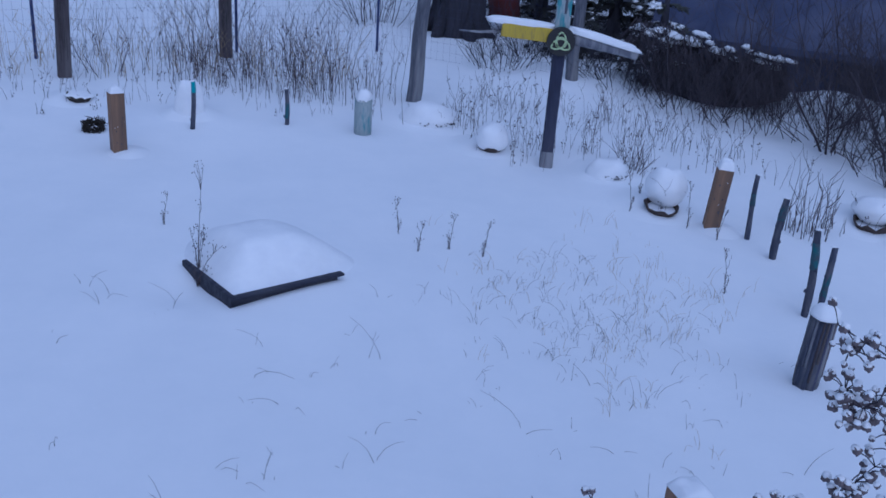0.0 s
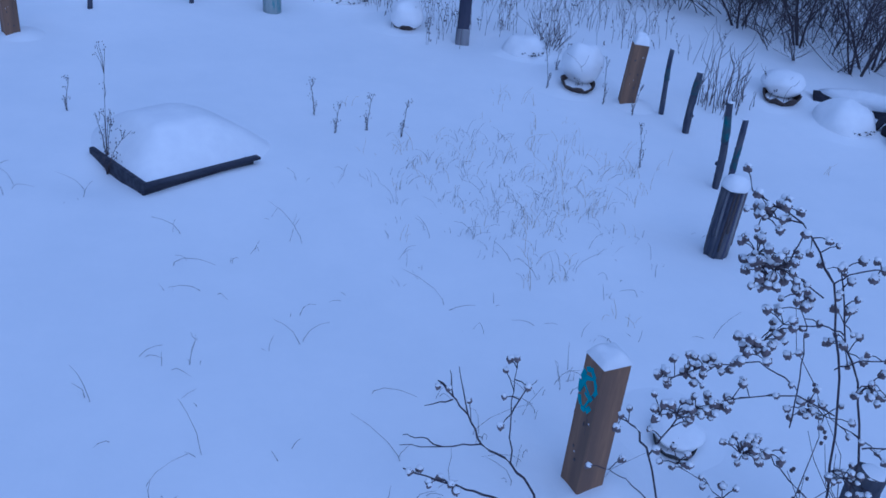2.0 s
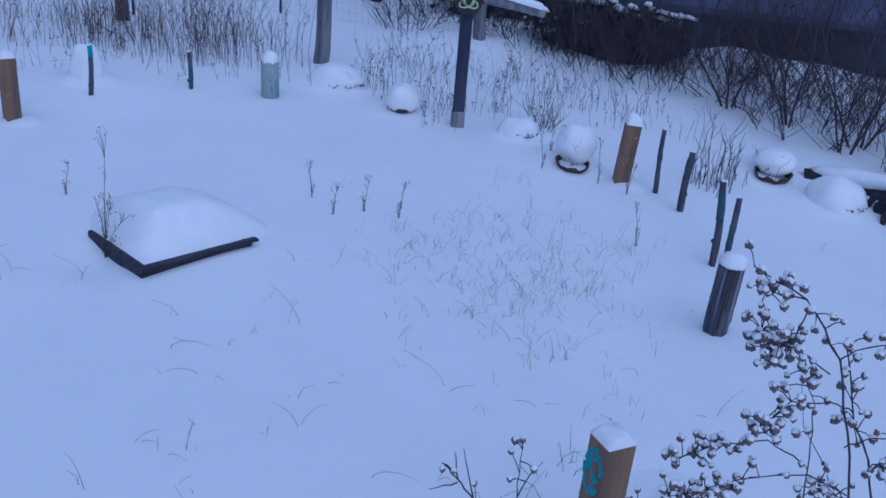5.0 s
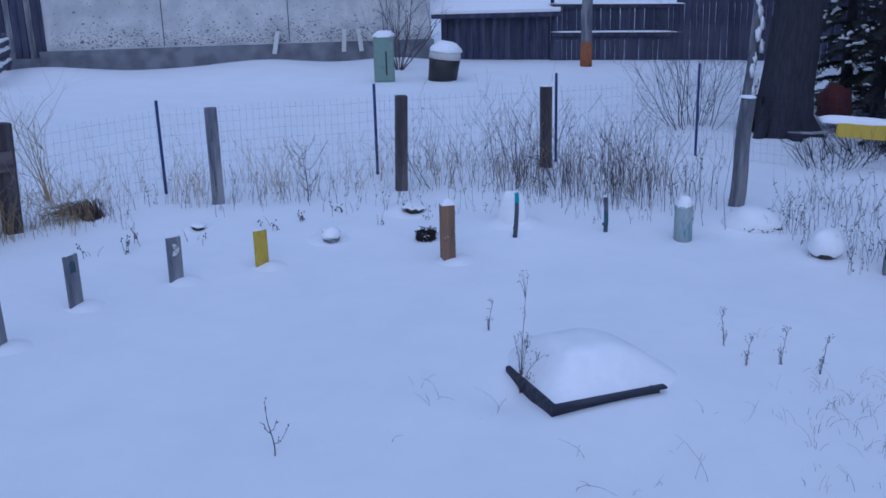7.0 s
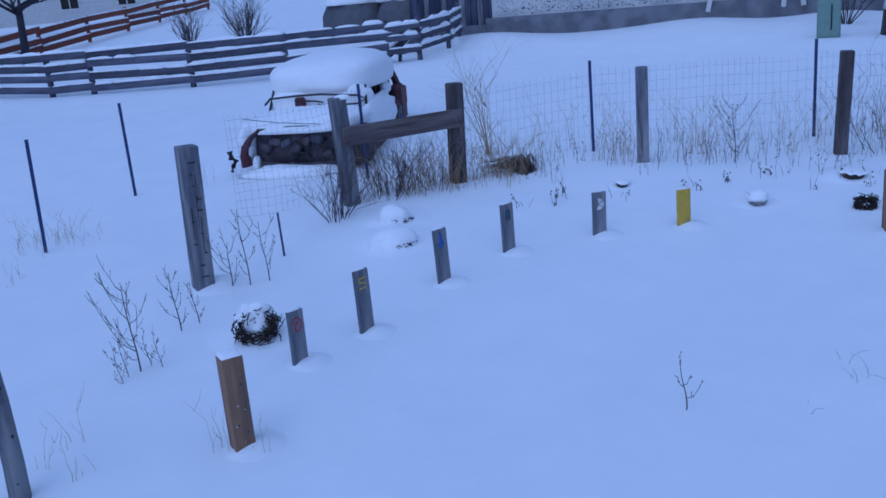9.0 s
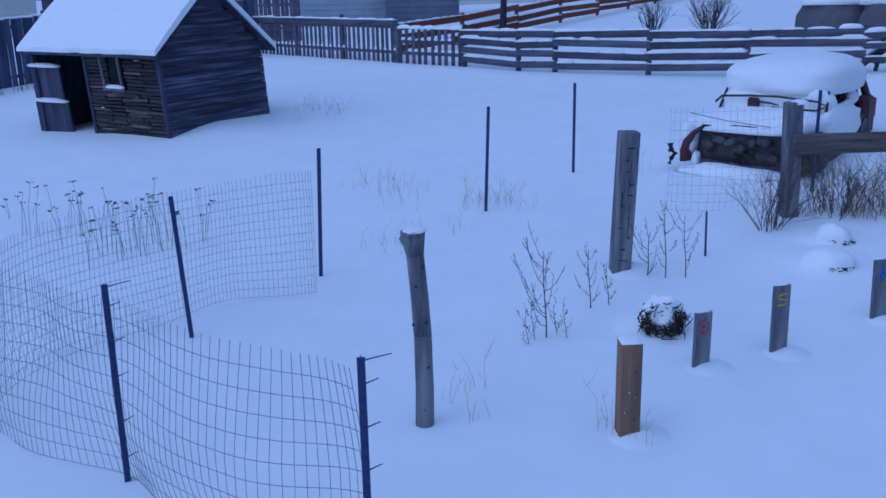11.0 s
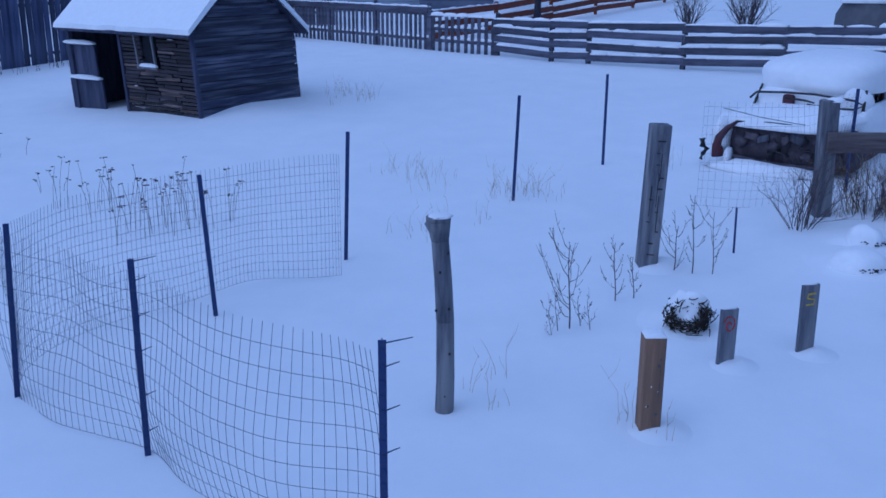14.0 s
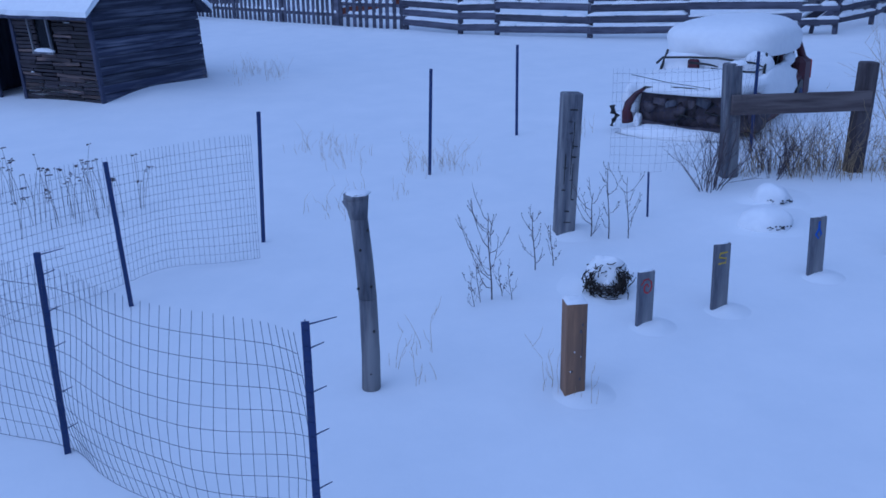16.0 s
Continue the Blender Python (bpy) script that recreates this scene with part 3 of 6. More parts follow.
for k in range(22):
    a = 2 * math.pi * k / 22
    bt, tw = rng.uniform(-0.15, 0.25), rng.uniform(-0.12, 0.12)
    s = Shape().tube([(0.088 * math.cos(a + tw * z), 0.088 * math.sin(a + tw * z), z + 0.0) for z in (bt, bt * 0.6 + 0.12, 0.32, 0.45, 0.585 + rng.uniform(-0.03, 0.01))], rng.uniform(0.010, 0.020), rng.uniform(0.008, 0.016), 5, True, 0.6)
    part("bark_strip", s, (STICKW, BROWN, STICKW, GREY, DARK)[rng.randint(0, 4)], stump)
part("log", Shape().tube([(0, 0, -0.15), (0, 0, 0.59)], 0.092, 0.087, 14, True, 0.12), STICKW, stump)
part("snow_cap", ring_cap(0.2, 0.2, 0.09), CAP, stump, at=pose(0, 0, 0.59))

# ---- cross-shaped signpost ----
cross = thing("signpost_cross", 0.17, 11.09, "tall painted timber cross with a round emblem", "signpost", rz=4, lean=(0, 0.4), dz=0.02)
part("lower_post", Shape().box((0, 0, 0.70), (0.14, 0.12, 1.74), None, 0.01), DARK, cross)
part("post_foot", Shape().box((0, 0, -0.02), (0.16, 0.14, 0.38), None, 0.012), GREY, cross)
part("upper_post", Shape().box((0.0, 0, 2.1), (0.17, 0.12, 1.06), None, 0.01), PALETEAL, cross, "pale blue painted upper post")
part("painted_stripe", Shape().box((0.02, -0.062, 2.1), (0.03, 0.006, 0.55)), SLATE, cross)
part("yellow_arm", Shape().box((-0.40, -0.02, 1.58), (0.60, 0.13, 0.16), Matrix.Rotation(radians(3), 4, "Y"), 0.012), YELLOW, cross, "yellow painted arm")
s = Shape().tube([(0.08, 0, 1.56), (0.4, 0, 1.51), (0.72, 0.0, 1.45), (0.92, 0, 1.40)], 0.085, 0.05, 9, True, 0.15)
part("wooden_arm", s, GREY, cross, "bare grey driftwood arm")
part("branch_stub", Shape().tube([(-0.7, 0.03, 1.56), (-0.95, 0.1, 1.52), (-1.2, 0.12, 1.52)], 0.022, 0.01, 6), GREY, cross)
for x0, x1, za, zb in ((-0.88, -0.06, 1.685, 1.64), (0.06, 0.94, 1.645, 1.455)):
    half = math.hypot(x1 - x0, zb - za) / 2
    part("snow_ridge", Shape().blob((0, 0, 0), (half, 0.085, 0.062), 0.22, 2.2, -0.3, 14, 40, x0, 0.62), CAP, cross, at=pose((x0 + x1) / 2, 0, (za + zb) / 2, 0, math.degrees(math.atan2(za - zb, x1 - x0)), 0))
disc = part("emblem", Shape().tube([(0, -0.075, 1.51), (0, -0.125, 1.51)], 0.168, 0.164, 28, False), BLACK, cross, "black disc with a pale green knot")
s = Shape()
for k in range(3):
    a0 = radians(90 + 120 * k)
    cx, cz = 0.062 * math.cos(a0 + math.pi), 0.062 * math.sin(a0 + math.pi)
    s.tube([(cx + 0.107 * math.cos(a0 + radians(-90 + 12 * j)), -0.127, 1.50 + cz + 0.107 * math.sin(a0 + radians(-90 + 12 * j))) for j in range(16)], 0.0105, None, 6)
s.tube([(0.064 * math.cos(a), -0.127, 1.50 + 0.064 * math.sin(a)) for a in [2 * math.pi * j / 18 for j in range(19)]], 0.008, None, 5)
part("knot", s, material("pale_green_paint", (0.50, 0.62, 0.34), (0.42, 0.54, 0.3), 0.7, 30, 0.1), disc)

# ---- raised bed heaped with snow ----
bed = thing("raised_bed", -2.19, 6.36, "low black board planter box heaped with snow", "raised bed", rz=46, dz=-0.045)
for nm, c, size, rot in (("front_board", (0.48, 0.0, 0.045), (0.98, 0.04, 0.18), 0), ("side_board", (0.0, 0.42, 0.05), (0.045, 0.88, 0.21), 0), ("end_board", (0.95, 0.46, 0.03), (0.04, 0.9, 0.13), 0), ("back_board", (0.5, 0.86, 0.03), (1.02, 0.04, 0.14), 0)):
    part(nm, Shape().box(c, size, None, 0.006), BEDWOOD, bed)
part("top_lip", Shape().box((0.50, -0.02, 0.138), (1.03, 0.07, 0.02), None, 0.003), BEDWOOD, bed)
part("corner_block", Shape().box((0.92, 0.035, 0.06), (0.05, 0.05, 0.14), None, 0.004), BEDWOOD, bed)
part("board_end", Shape().box((1.12, 0.30, 0.15), (0.14, 0.03, 0.025), Matrix.Rotation(radians(20), 4, "Z")), BEDWOOD, bed)
s = Shape()
N = 34


def ease(a, b, v):
    v = min(1.0, max(0.0, (v - a) / (b - a)))
    return v * v * (3 - 2 * v)


for j in range(N + 1):
    for i in range(N + 1):
        u, v = 0.024 + 1.75 * i / N, 0.024 + 1.85 * j / N
        rise = ease(-0.03, 0.36, u) * ease(-0.03, 0.36, v)
        zz = -0.07 + (0.19 + 0.32 * rise) * (1 - ease(0.66, 1.75, u)) * (1 - ease(0.66, 1.85, v))
        zz = max(zz, 0.122 - 0.25 * ease(0.90, 1.3, u) - 0.25 * ease(0.82, 1.2, v))
        s.v.append((u, v, zz + 0.010 * noise.noise(Vector((u * 3, v * 3, 1)))))
s.f = [(j * (N + 1) + i, j * (N + 1) + i + 1, (j + 1) * (N + 1) + i + 1, (j + 1) * (N + 1) + i) for j in range(N) for i in range(N)]
s.smooth = [True] * len(s.f)
part("heaped_snow", s, CAP, bed)


# ---- dry plants ----
def stems(s, x, y, z, n, h, spread, r, bend=0.25, seg=3, rnd=rng, heads=0.0):
    """n thin, kinked, now and then forked stems from one clump."""
    for _ in range(n):
        a, k, hh = rnd.uniform(0, 6.283), rnd.uniform(0, spread), h * rnd.uniform(0.2, 1.0) ** 1.3
        bx, by = x + k * math.cos(a), y + k * math.sin(a)
        da, b = rnd.uniform(0, 6.283), bend * hh * rnd.uniform(0.1, 1.2)
        kk = 0.035 * hh
        pts = [Vector((bx + b * math.cos(da) * u * u + rnd.uniform(-kk, kk), by + b * math.sin(da) * u * u + rnd.uniform(-kk, kk), z - 0.05 + (hh + 0.05) * (u - 0.35 * min(bend, 1) * u ** 3))) for u in (0, 0.3, 0.55, 0.8, 1.0)]
        s.tube(pts, r * rnd.uniform(0.6, 1.1), r * 0.35, seg)
        for _f in range(rnd.choice((0, 1, 1, 2, 3)) if hh > 0.25 else 0):
            q = pts[rnd.randint(1, 4)] - Vector((0, 0, 0.02))
            fa = rnd.uniform(0, 6.283)
            s.tube([q, q + Vector((math.cos(fa) * 0.12, math.sin(fa) * 0.12, 0.16)) * hh, q + Vector((math.cos(fa) * 0.17, math.sin(fa) * 0.17, rnd.uniform(0.2, 0.4))) * hh], r * 0.6, r * 0.3, seg)
        if heads and rnd.random() < heads:
            for q in range(rnd.randint(2, 5)):
                p = pts[rnd.randint(2, 4)] + Vector((rnd.uniform(-1, 1), rnd.uniform(-1, 1), rnd.uniform(-1, 1))) * 0.025
                s.blob(p, (r * 2.0, r * 2.0, r * 2.6), 0.4, 2, None, 3, 5)


def flat_tops(label, patches, h, n, spread, seed):
    """Thin dry stalks that end in flat dark seed heads."""
    s = Shape()
    rr = random.Random(seed)
    for x, y in patches:
        for _ in range(n):
            px, py = x + rr.gauss(0, spread), y + rr.gauss(0, spread)
            z, hh = height(px, py), h * rr.uniform(0.45, 1.0)
            dx, dy = rr.uniform(-0.12, 0.12), rr.uniform(-0.12, 0.12)
            top = Vector((px + dx, py + dy, z + hh))
            s.tube([(px, py, z - 0.05), (px + dx * 0.3, py + dy * 0.3, z + hh * 0.5), top], 0.0036, 0.0026, 3)
            for k in range(rr.randint(2, 4)):
                q = top + Vector((rr.uniform(-0.04, 0.04), rr.uniform(-0.04, 0.04), rr.uniform(-0.015, 0.01)))
                s.blob(q, (rr.uniform(0.010, 0.024), rr.uniform(0.010, 0.024), 0.008), 0.4, 3, None, 4, 7)
    return solid("dry_weeds", s, STALK, label, "dry weeds", "stuff")


def weeds(name, label, patches, mat, h, r, n, spread, bend=0.25, heads=0.0, scatter=0.0):
    s = Shape()
    rr = random.Random(len(label) * 7 + len(patches))
    for x, y in patches:
        x += rr.uniform(-scatter, scatter)
        y += rr.uniform(-scatter, scatter)
        stems(s, x, y, height(x, y), n, h * rr.uniform(0.7, 1.1), spread, r, bend, 3, rr, heads)
    return solid(name, s, mat, label, "dry grass", "stuff")


def line_of(pts, step):
    out = []
    for a, b in zip(pts, pts[1:]):
        n = max(1, int(math.hypot(b[0] - a[0], b[1] - a[1]) / step))
        out += [(a[0] + (b[0] - a[0]) * k / n, a[1] + (b[1] - a[1]) * k / n) for k in range(n)]
    return out


FENCE_LINE = [(-10.3, 7.2), (-9.6, 9.4), (-8.2, 11.2), (-6.8, 12.3), (-5.6, 13.4), (-4.2, 13.6), (-2.6, 13.6)]
weeds("dry_grass", "pale straw grass along the wire fence", line_of(FENCE_LINE, 0.13), STRAW, 1.1, 0.0036, 6, 0.3, 0.6, 0, 0.7)
weeds("dry_weeds", "tall dry brown weeds crowding the fence", line_of([(-6.2, 12.3), (-4.9, 13.2), (-3.6, 12.9), (-2.6, 12.8)], 0.09), STALK, 1.55, 0.0038, 6, 0.5, 0.35, 0.35, 0.9)
weeds("dry_weeds", "sparse brown weeds in snow by the fence", line_of([(-9.2, 9.2), (-7.6, 10.6), (-5.6, 11.2), (-4.2, 11.9), (-2.6, 12.2)], 0.16), STALK, 0.6, 0.0034, 4, 0.3, 0.35, 0.5, 0.5)
weeds("dry_weeds", "dry brown seeded weeds around the cross", line_of([(-1.3, 12.2), (-0.4, 11.7), (0.9, 11.3), (1.5, 11.0)], 0.10), STALK, 0.72, 0.0036, 5, 0.3, 0.3, 0.5, 0.5)
weeds("dry_weeds", "dry brown weeds before the dark thicket", line_of([(-0.8, 13.2), (0.6, 13.4), (2.0, 12.6), (2.9, 11.9)], 0.10), STALK, 0.7, 0.0038, 6, 0.4, 0.4, 0.35, 0.6)
weeds("dry_grass", "tall straw grass at the gateway posts", line_of([(-10.5, 6.7), (-10.2, 7.3), (-10.0, 8.2), (-9.8, 8.9)], 0.06), STRAW, 0.95, 0.0042, 8, 0.2, 0.8, 0, 0.35)
weeds("dry_weeds", "upright brown stalks beside the painted sticks", [(3.1, 9.95), (3.0, 9.7), (3.25, 9.9), (2.95, 9.95), (3.3, 10.1)], STALK, 0.85, 0.006, 9, 0.22, 0.15)
weeds("dry_grass", "fine straw blades poking through clearing snow", [(0.65 + rng.gauss(0, 0.55), 7.0 + rng.gauss(0, 0.75)) for _ in range(150)], STALK, 0.24, 0.0021, 3, 0.11, 0.9)
weeds("dry_grass", "pale straw wisps across the clearing", [(0.9 + rng.gauss(0, 0.7), 7.4 + rng.gauss(0, 0.9)) for _ in range(90)], STRAW, 0.26, 0.0022, 3, 0.12, 0.7)
weeds("dry_grass", "scattered thin blades over smooth snow", [(rng.uniform(-3.4, 2.0), rng.uniform(3.2, 6.4)) for _ in range(60)], STALK, 0.27, 0.0024, 2, 0.08, 1.5)
def beaded_weed(x, y, h, label, seed, n=3, lean=0.08):
    """A few thin stems strung with small seed beads, the tallest forking at its top."""
    rr = random.Random(seed)
    ob = thing("beaded_weed", x, y, label, "dry weed", "seeded dry weeds", dz=height(x, y) - gz(x, y))
    for k in range(n):
        hh = h * (1.0 if k == 0 else rr.uniform(0.3, 0.55))
        a = rr.uniform(0, 6.283)
        dx, dy = lean * hh * math.cos(a), lean * hh * math.sin(a)
        pts = [Vector((dx * u * u * 2 + rr.uniform(-0.006, 0.006), dy * u * u * 2 + rr.uniform(-0.006, 0.006), -0.05 + (hh + 0.05) * u)) for u in (0, 0.3, 0.6, 0.8, 1)]
        s = Shape().tube(pts, 0.0028, 0.0016, 4)
        tips = [pts[-1]]
        for f in range(4 if k == 0 else 1):
            q = pts[3] if f < 3 else pts[2]
            b = rr.uniform(0, 6.283)
            t = q + Vector((0.06 * math.cos(b), 0.06 * math.sin(b), 0.20)) * hh * rr.uniform(0.7, 1.2)
            s.tube([q, (q + t) / 2 + Vector((0.01, 0, 0)), t], 0.0024, 0.0016, 3)
            tips.append(t)
        for t in tips:
            for m in range(3):
                s.blob(t + Vector((rr.gauss(0, 0.016), rr.gauss(0, 0.016), rr.gauss(0, 0.016))), (0.0042, 0.0042, 0.005), 0.4, 2, None, 4, 6)
        if k:
            for m in range(6):
                p = pts[1].lerp(pts[4], m / 6)
                s.blob(p + Vector((rr.choice((-1, 1)) * 0.008, 0, 0)), (0.0042, 0.0042, 0.006), 0.4, 2, None, 4, 6)
        part("stem", s, STALK, ob)
    return ob


beaded_weed(-2.64, 6.84, 0.90, "tall seeded dry stalk at the raised bed corner", 51, 7)
beaded_weed(-2.60, 6.70, 0.40, "low seeded dry stalk at the raised bed corner", 52, 6, 0.3)
for n, (x, y, h) in enumerate(((-1.2, 8.3, 0.36), (-0.95, 7.95, 0.30), (-0.68, 8.1, 0.34), (-0.35, 8.05, 0.36), (-3.3, 7.7, 0.30), (1.12, 9.75, 0.45), (1.25, 10.2, 0.42), (1.71, 9.5, 0.5), (1.88, 8.0, 0.42), (2.0, 9.3, 0.35))):
    beaded_weed(x, y, h, "thin seeded dry stalk standing in snow", 53 + n, 3)
weeds("dry_grass", "straw tufts beside the tan timber", [(-5.95, 2.2), (-5.7, 2.4), (-6.4, 1.35), (-6.9, 1.5), (-6.8, 1.2)], STRAW, 0.55, 0.003, 4, 0.12, 0.35)
weeds("dry_grass", "pale grass tufts in the open field", [(-11.2, 1.6), (-11.5, 2.3), (-12.4, 3.2), (-12.6, 3.0), (-13.7, 5.6), (-12.7, 2.7), (-11.0, 1.2), (-22.2, 1.1), (-21.5, 1.5), (-20.8, 0.6)], STRAW, 0.5, 0.0028, 9, 0.35, 0.5)
flat_tops("flat-topped brown seed stalks beyond the wire", [(-12.0, -1.75), (-12.2, -1.4), (-12.5, -2.2), (-12.9, -2.6), (-13.4, -3.0), (-12.2, -2.0)], 0.75, 8, 0.28, 3)
flat_tops("dark flat-topped stalks in the snowy field", [(-14.6, -4.0), (-17.5, -6.0), (-17.8, -5.7), (-17.4, -5.6), (-19.8, -7.2)], 0.42, 5, 0.25, 4)
weeds("dry_grass", "thin dry grass across the snowy field", [(-22.5 + rng.gauss(0, 1.6), -9.0 + rng.gauss(0, 1.0)) for _ in range(30)] + [(rng.uniform(-18, -10), rng.uniform(-8, -3.5)) for _ in range(10)], STALK, 0.34, 0.004, 3, 0.25, 0.5)
weeds("dry_grass", "pale wisps of grass near the shed", [(-22.3 + rng.gauss(0, 0.6), 1.1 + rng.gauss(0, 0.5)) for _ in range(14)] + [(-13.9 + rng.gauss(0, 0.5), 1.7 + rng.gauss(0, 0.5)) for _ in range(12)] + [(-12.9 + rng.gauss(0, 0.35), 3.2 + rng.gauss(0, 0.3)) for _ in range(9)], STRAW, 0.5, 0.0028, 4, 0.3, 0.5)
weeds("dry_weeds", "weeds along the foot of the board fence", [(-26.3 - k * 0.35, -11.9 + k * 0.32) for k in range(16)], STALK, 0.6, 0.008, 5, 0.3, 0.4, 0.2, 0.4)


weeds("dry_weeds", "brown stalks and stems between the fence posts", line_of([(-4.9, 13.6), (-3.6, 13.7), (-2.7, 13.2), (-3.6, 12.6), (-4.6, 12.6)], 0.14), STALK, 1.5, 0.0044, 5, 0.5, 0.3, 0.3, 0.8)
weeds("dry_weeds", "small dark weed tips near the marker boards", [(-7.1, 9.4), (-6.6, 10.4), (-6.9, 9.9), (-5.9, 10.2), (-8.3, 8.3), (-8.2, 8.0), (-8.5, 7.7), (-7.6, 8.6), (-5.4, 10.6)], STALK, 0.28, 0.005, 4, 0.16, 0.5, 0.6)


def branch(s, p, d, length, r, depth, rr, droop=0.0, seg=5):
    """A limb that forks."""
    pts = [p]
    q, v = Vector(p), Vector(d).normalized()
    n = 4
    for k in range(n):
        v = (v + Vector((rr.uniform(-1, 1), rr.uniform(-1, 1), rr.uniform(-0.6, 0.8) - droop)) * 0.22).normalized()
        q = q + v * (length / n)
        pts.append(q.copy())
    s.tube(pts, r, r * 0.55, seg if depth else 3)
    if depth:
        for k in range(rr.randint(2, 4)):
            i = rr.randint(1, n)
            w = (v + Vector((rr.uniform(-1, 1), rr.uniform(-1, 1), rr.uniform(-0.3, 0.7)))).normalized()
            branch(s, pts[i], w, length * rr.uniform(0.45, 0.75), r * 0.5, depth - 1, rr, droop, 4)


def shrub(x, y, h, n, label, mat=TWIG, r=0.012, depth=2, spread=0.5, seed=1, name="shrub", foot=0.08):
    rr = random.Random(seed)
    ob = thing(name, x, y, label, "shrub", dz=height(x, y) - gz(x, y))
    s = Shape()
    for k in range(n):
        a = rr.uniform(0, 6.283)
        w = rr.uniform(0.1, spread)
        branch(s, Vector((rr.uniform(0.3, 1) * foot * math.cos(a), rr.uniform(0.3, 1) * foot * math.sin(a), -0.08)), (w * math.cos(a), w * math.sin(a), 1), h * rr.uniform(0.6, 0.9), r * rr.uniform(0.6, 1.1), depth, rr)
    part("twig_crown", s, mat, ob)
    return ob


def sapling_weed(x, y, h, label, seed, reach=0.34, pairs=7, r=0.008, tilt=0.0):
    """One upright stem with side shoots that curve upwards and fork finely at their tips."""
    rr = random.Random(seed)
    ob = thing("dry_sapling", x, y, label, "sapling", dz=height(x, y) - gz(x, y))
    s = Shape()
    axis = [Vector((0.02 * math.sin(5 * u) + tilt * u * h, 0.015 * math.cos(4 * u), -0.06 + (h * 0.86 + 0.06) * u)) for u in [k / 10 for k in range(11)]]
    s.tube(axis, r, r * 0.4, 6)
    for k in range(pairs * 2):
        u = 0.16 + 0.8 * (k + rr.random()) / (pairs * 2)
        p = axis[min(9, int(u * 10))].lerp(axis[min(10, int(u * 10) + 1)], u * 10 % 1)
        a = k * math.pi + rr.gauss(0, 0.7)
        l = reach * rr.uniform(0.65, 1.15) * (1.15 - 0.55 * u)
        ca, sa = math.cos(a), math.sin(a)
        pts = [p + Vector((ca * l * w, sa * l * w, l * (0.25 * w + 1.0 * w ** 2.2)) ) + Vector((rr.uniform(-1, 1), rr.uniform(-1, 1), 0)) * 0.008 for w in (0, 0.3, 0.6, 0.85, 1)]
        s.tube(pts, r * 0.55, r * 0.25, 4)
        for f in range(rr.randint(3, 7)):
            q = pts[rr.randint(1, 4)]
            b = a + rr.gauss(0, 1.0)
            e = l * rr.uniform(0.18, 0.45)
            t = q + Vector((math.cos(b) * e * 0.6, math.sin(b) * e * 0.6, e * rr.uniform(0.4, 1.0)))
            s.tube([q, (q + t) / 2 + Vector((0, 0, -0.008)), t], r * 0.3, r * 0.2, 3)
            if rr.random() < 0.5:
                s.blob(t, (0.005, 0.005, 0.007), 0.5, 3, None, 4, 6)
    part("stem", s, STALK, ob)
    return ob


sapling_weed(-7.79, 2.31, 0.95, "small bare branching shrub in snow", 33, 0.36, 6)
for n, (dx, dy, h) in enumerate(((0.06, 0.18, 0.38), (-0.05, 0.12, 0.34), (0.1, -0.2, 0.30), (0.02, -0.12, 0.42))):
    sapling_weed(-7.79 + dx, 2.31 + dy, h, "thin upright weed at the foot of a shrub", 330 + n, 0.10, 3, 0.004)
sapling_weed(-8.36, 2.95, 0.70, "narrow dark bare weed beside a post", 41, 0.16, 4, 0.007)
sapling_weed(-8.40, 3.16, 0.50, "narrow bare weed in snow", 42, 0.12, 3, 0.006)
sapling_weed(-9.08, 3.86, 0.62, "forked bare sapling beside the rail post", 43, 0.30, 3, 0.008, 0.2)
sapling_weed(-8.95, 4.02, 1.00, "slender bare sapling beside the rail post", 44, 0.14, 4, 0.007)
sapling_weed(-8.88, 4.22, 0.80, "fine-twigged sapling in snow", 45, 0.22, 4, 0.006)
shrub(-10.0, 5.85, 0.9, 26, "dense twiggy bush at the gateway foot", STALK, 0.006, 2, 0.75, 6, foot=0.14)
for n, (x, y) in enumerate(((-10.15, 6.75), (-10.1, 7.15), (-10.0, 7.55), (-10.3, 6.95))):
    shrub(x, y, 0.75, 14, "brown twiggy weeds under the gateway plank", STALK, 0.0055, 2, 0.6, 160 + n, "weed_bush", 0.2)
sapling_weed(-7.30, 10.62, 0.95, "dark branching dry weed at the fence", 18, 0.32, 6, 0.008)
shrub(-10.9, 9.35, 1.3, 8, "pale bare sapling clump behind the gateway", STRAW, 0.009, 2, 0.35, 9)
sapling_weed(-3.84, 4.93, 0.46, "single forked twig standing in snow", 22, 0.10, 2, 0.006)
shrub(-3.5, 18.9, 2.0, 22, "bare arching bush beside the big trunk", TWIG, 0.010, 3, 1.0, 11, foot=0.5)
shrub(-32.5, 16.2, 1.7, 30, "snow-dusted grey bush behind the rail fence", TWIG, 0.022, 2, 0.8, 12)
shrub(-34.5, 14.8, 1.4, 24, "twiggy grey bush behind the rail fence", TWIG, 0.02, 2, 0.9, 32)
shrub(-13.3, 24.6, 2.6, 14, "bare shrub against the stucco wall", TWIG, 0.018, 2, 0.7, 13)
for n, (x, y) in enumerate(((-4.3, 13.1), (-3.5, 13.3), (-3.0, 12.7), (-4.9, 12.9), (-6.0, 12.2))):
    shrub(x, y, 0.85, 6, "tangled brown dry weed bush by the fence", STALK, 0.006, 2, 0.7, 110 + n, "weed_bush", 0.25)
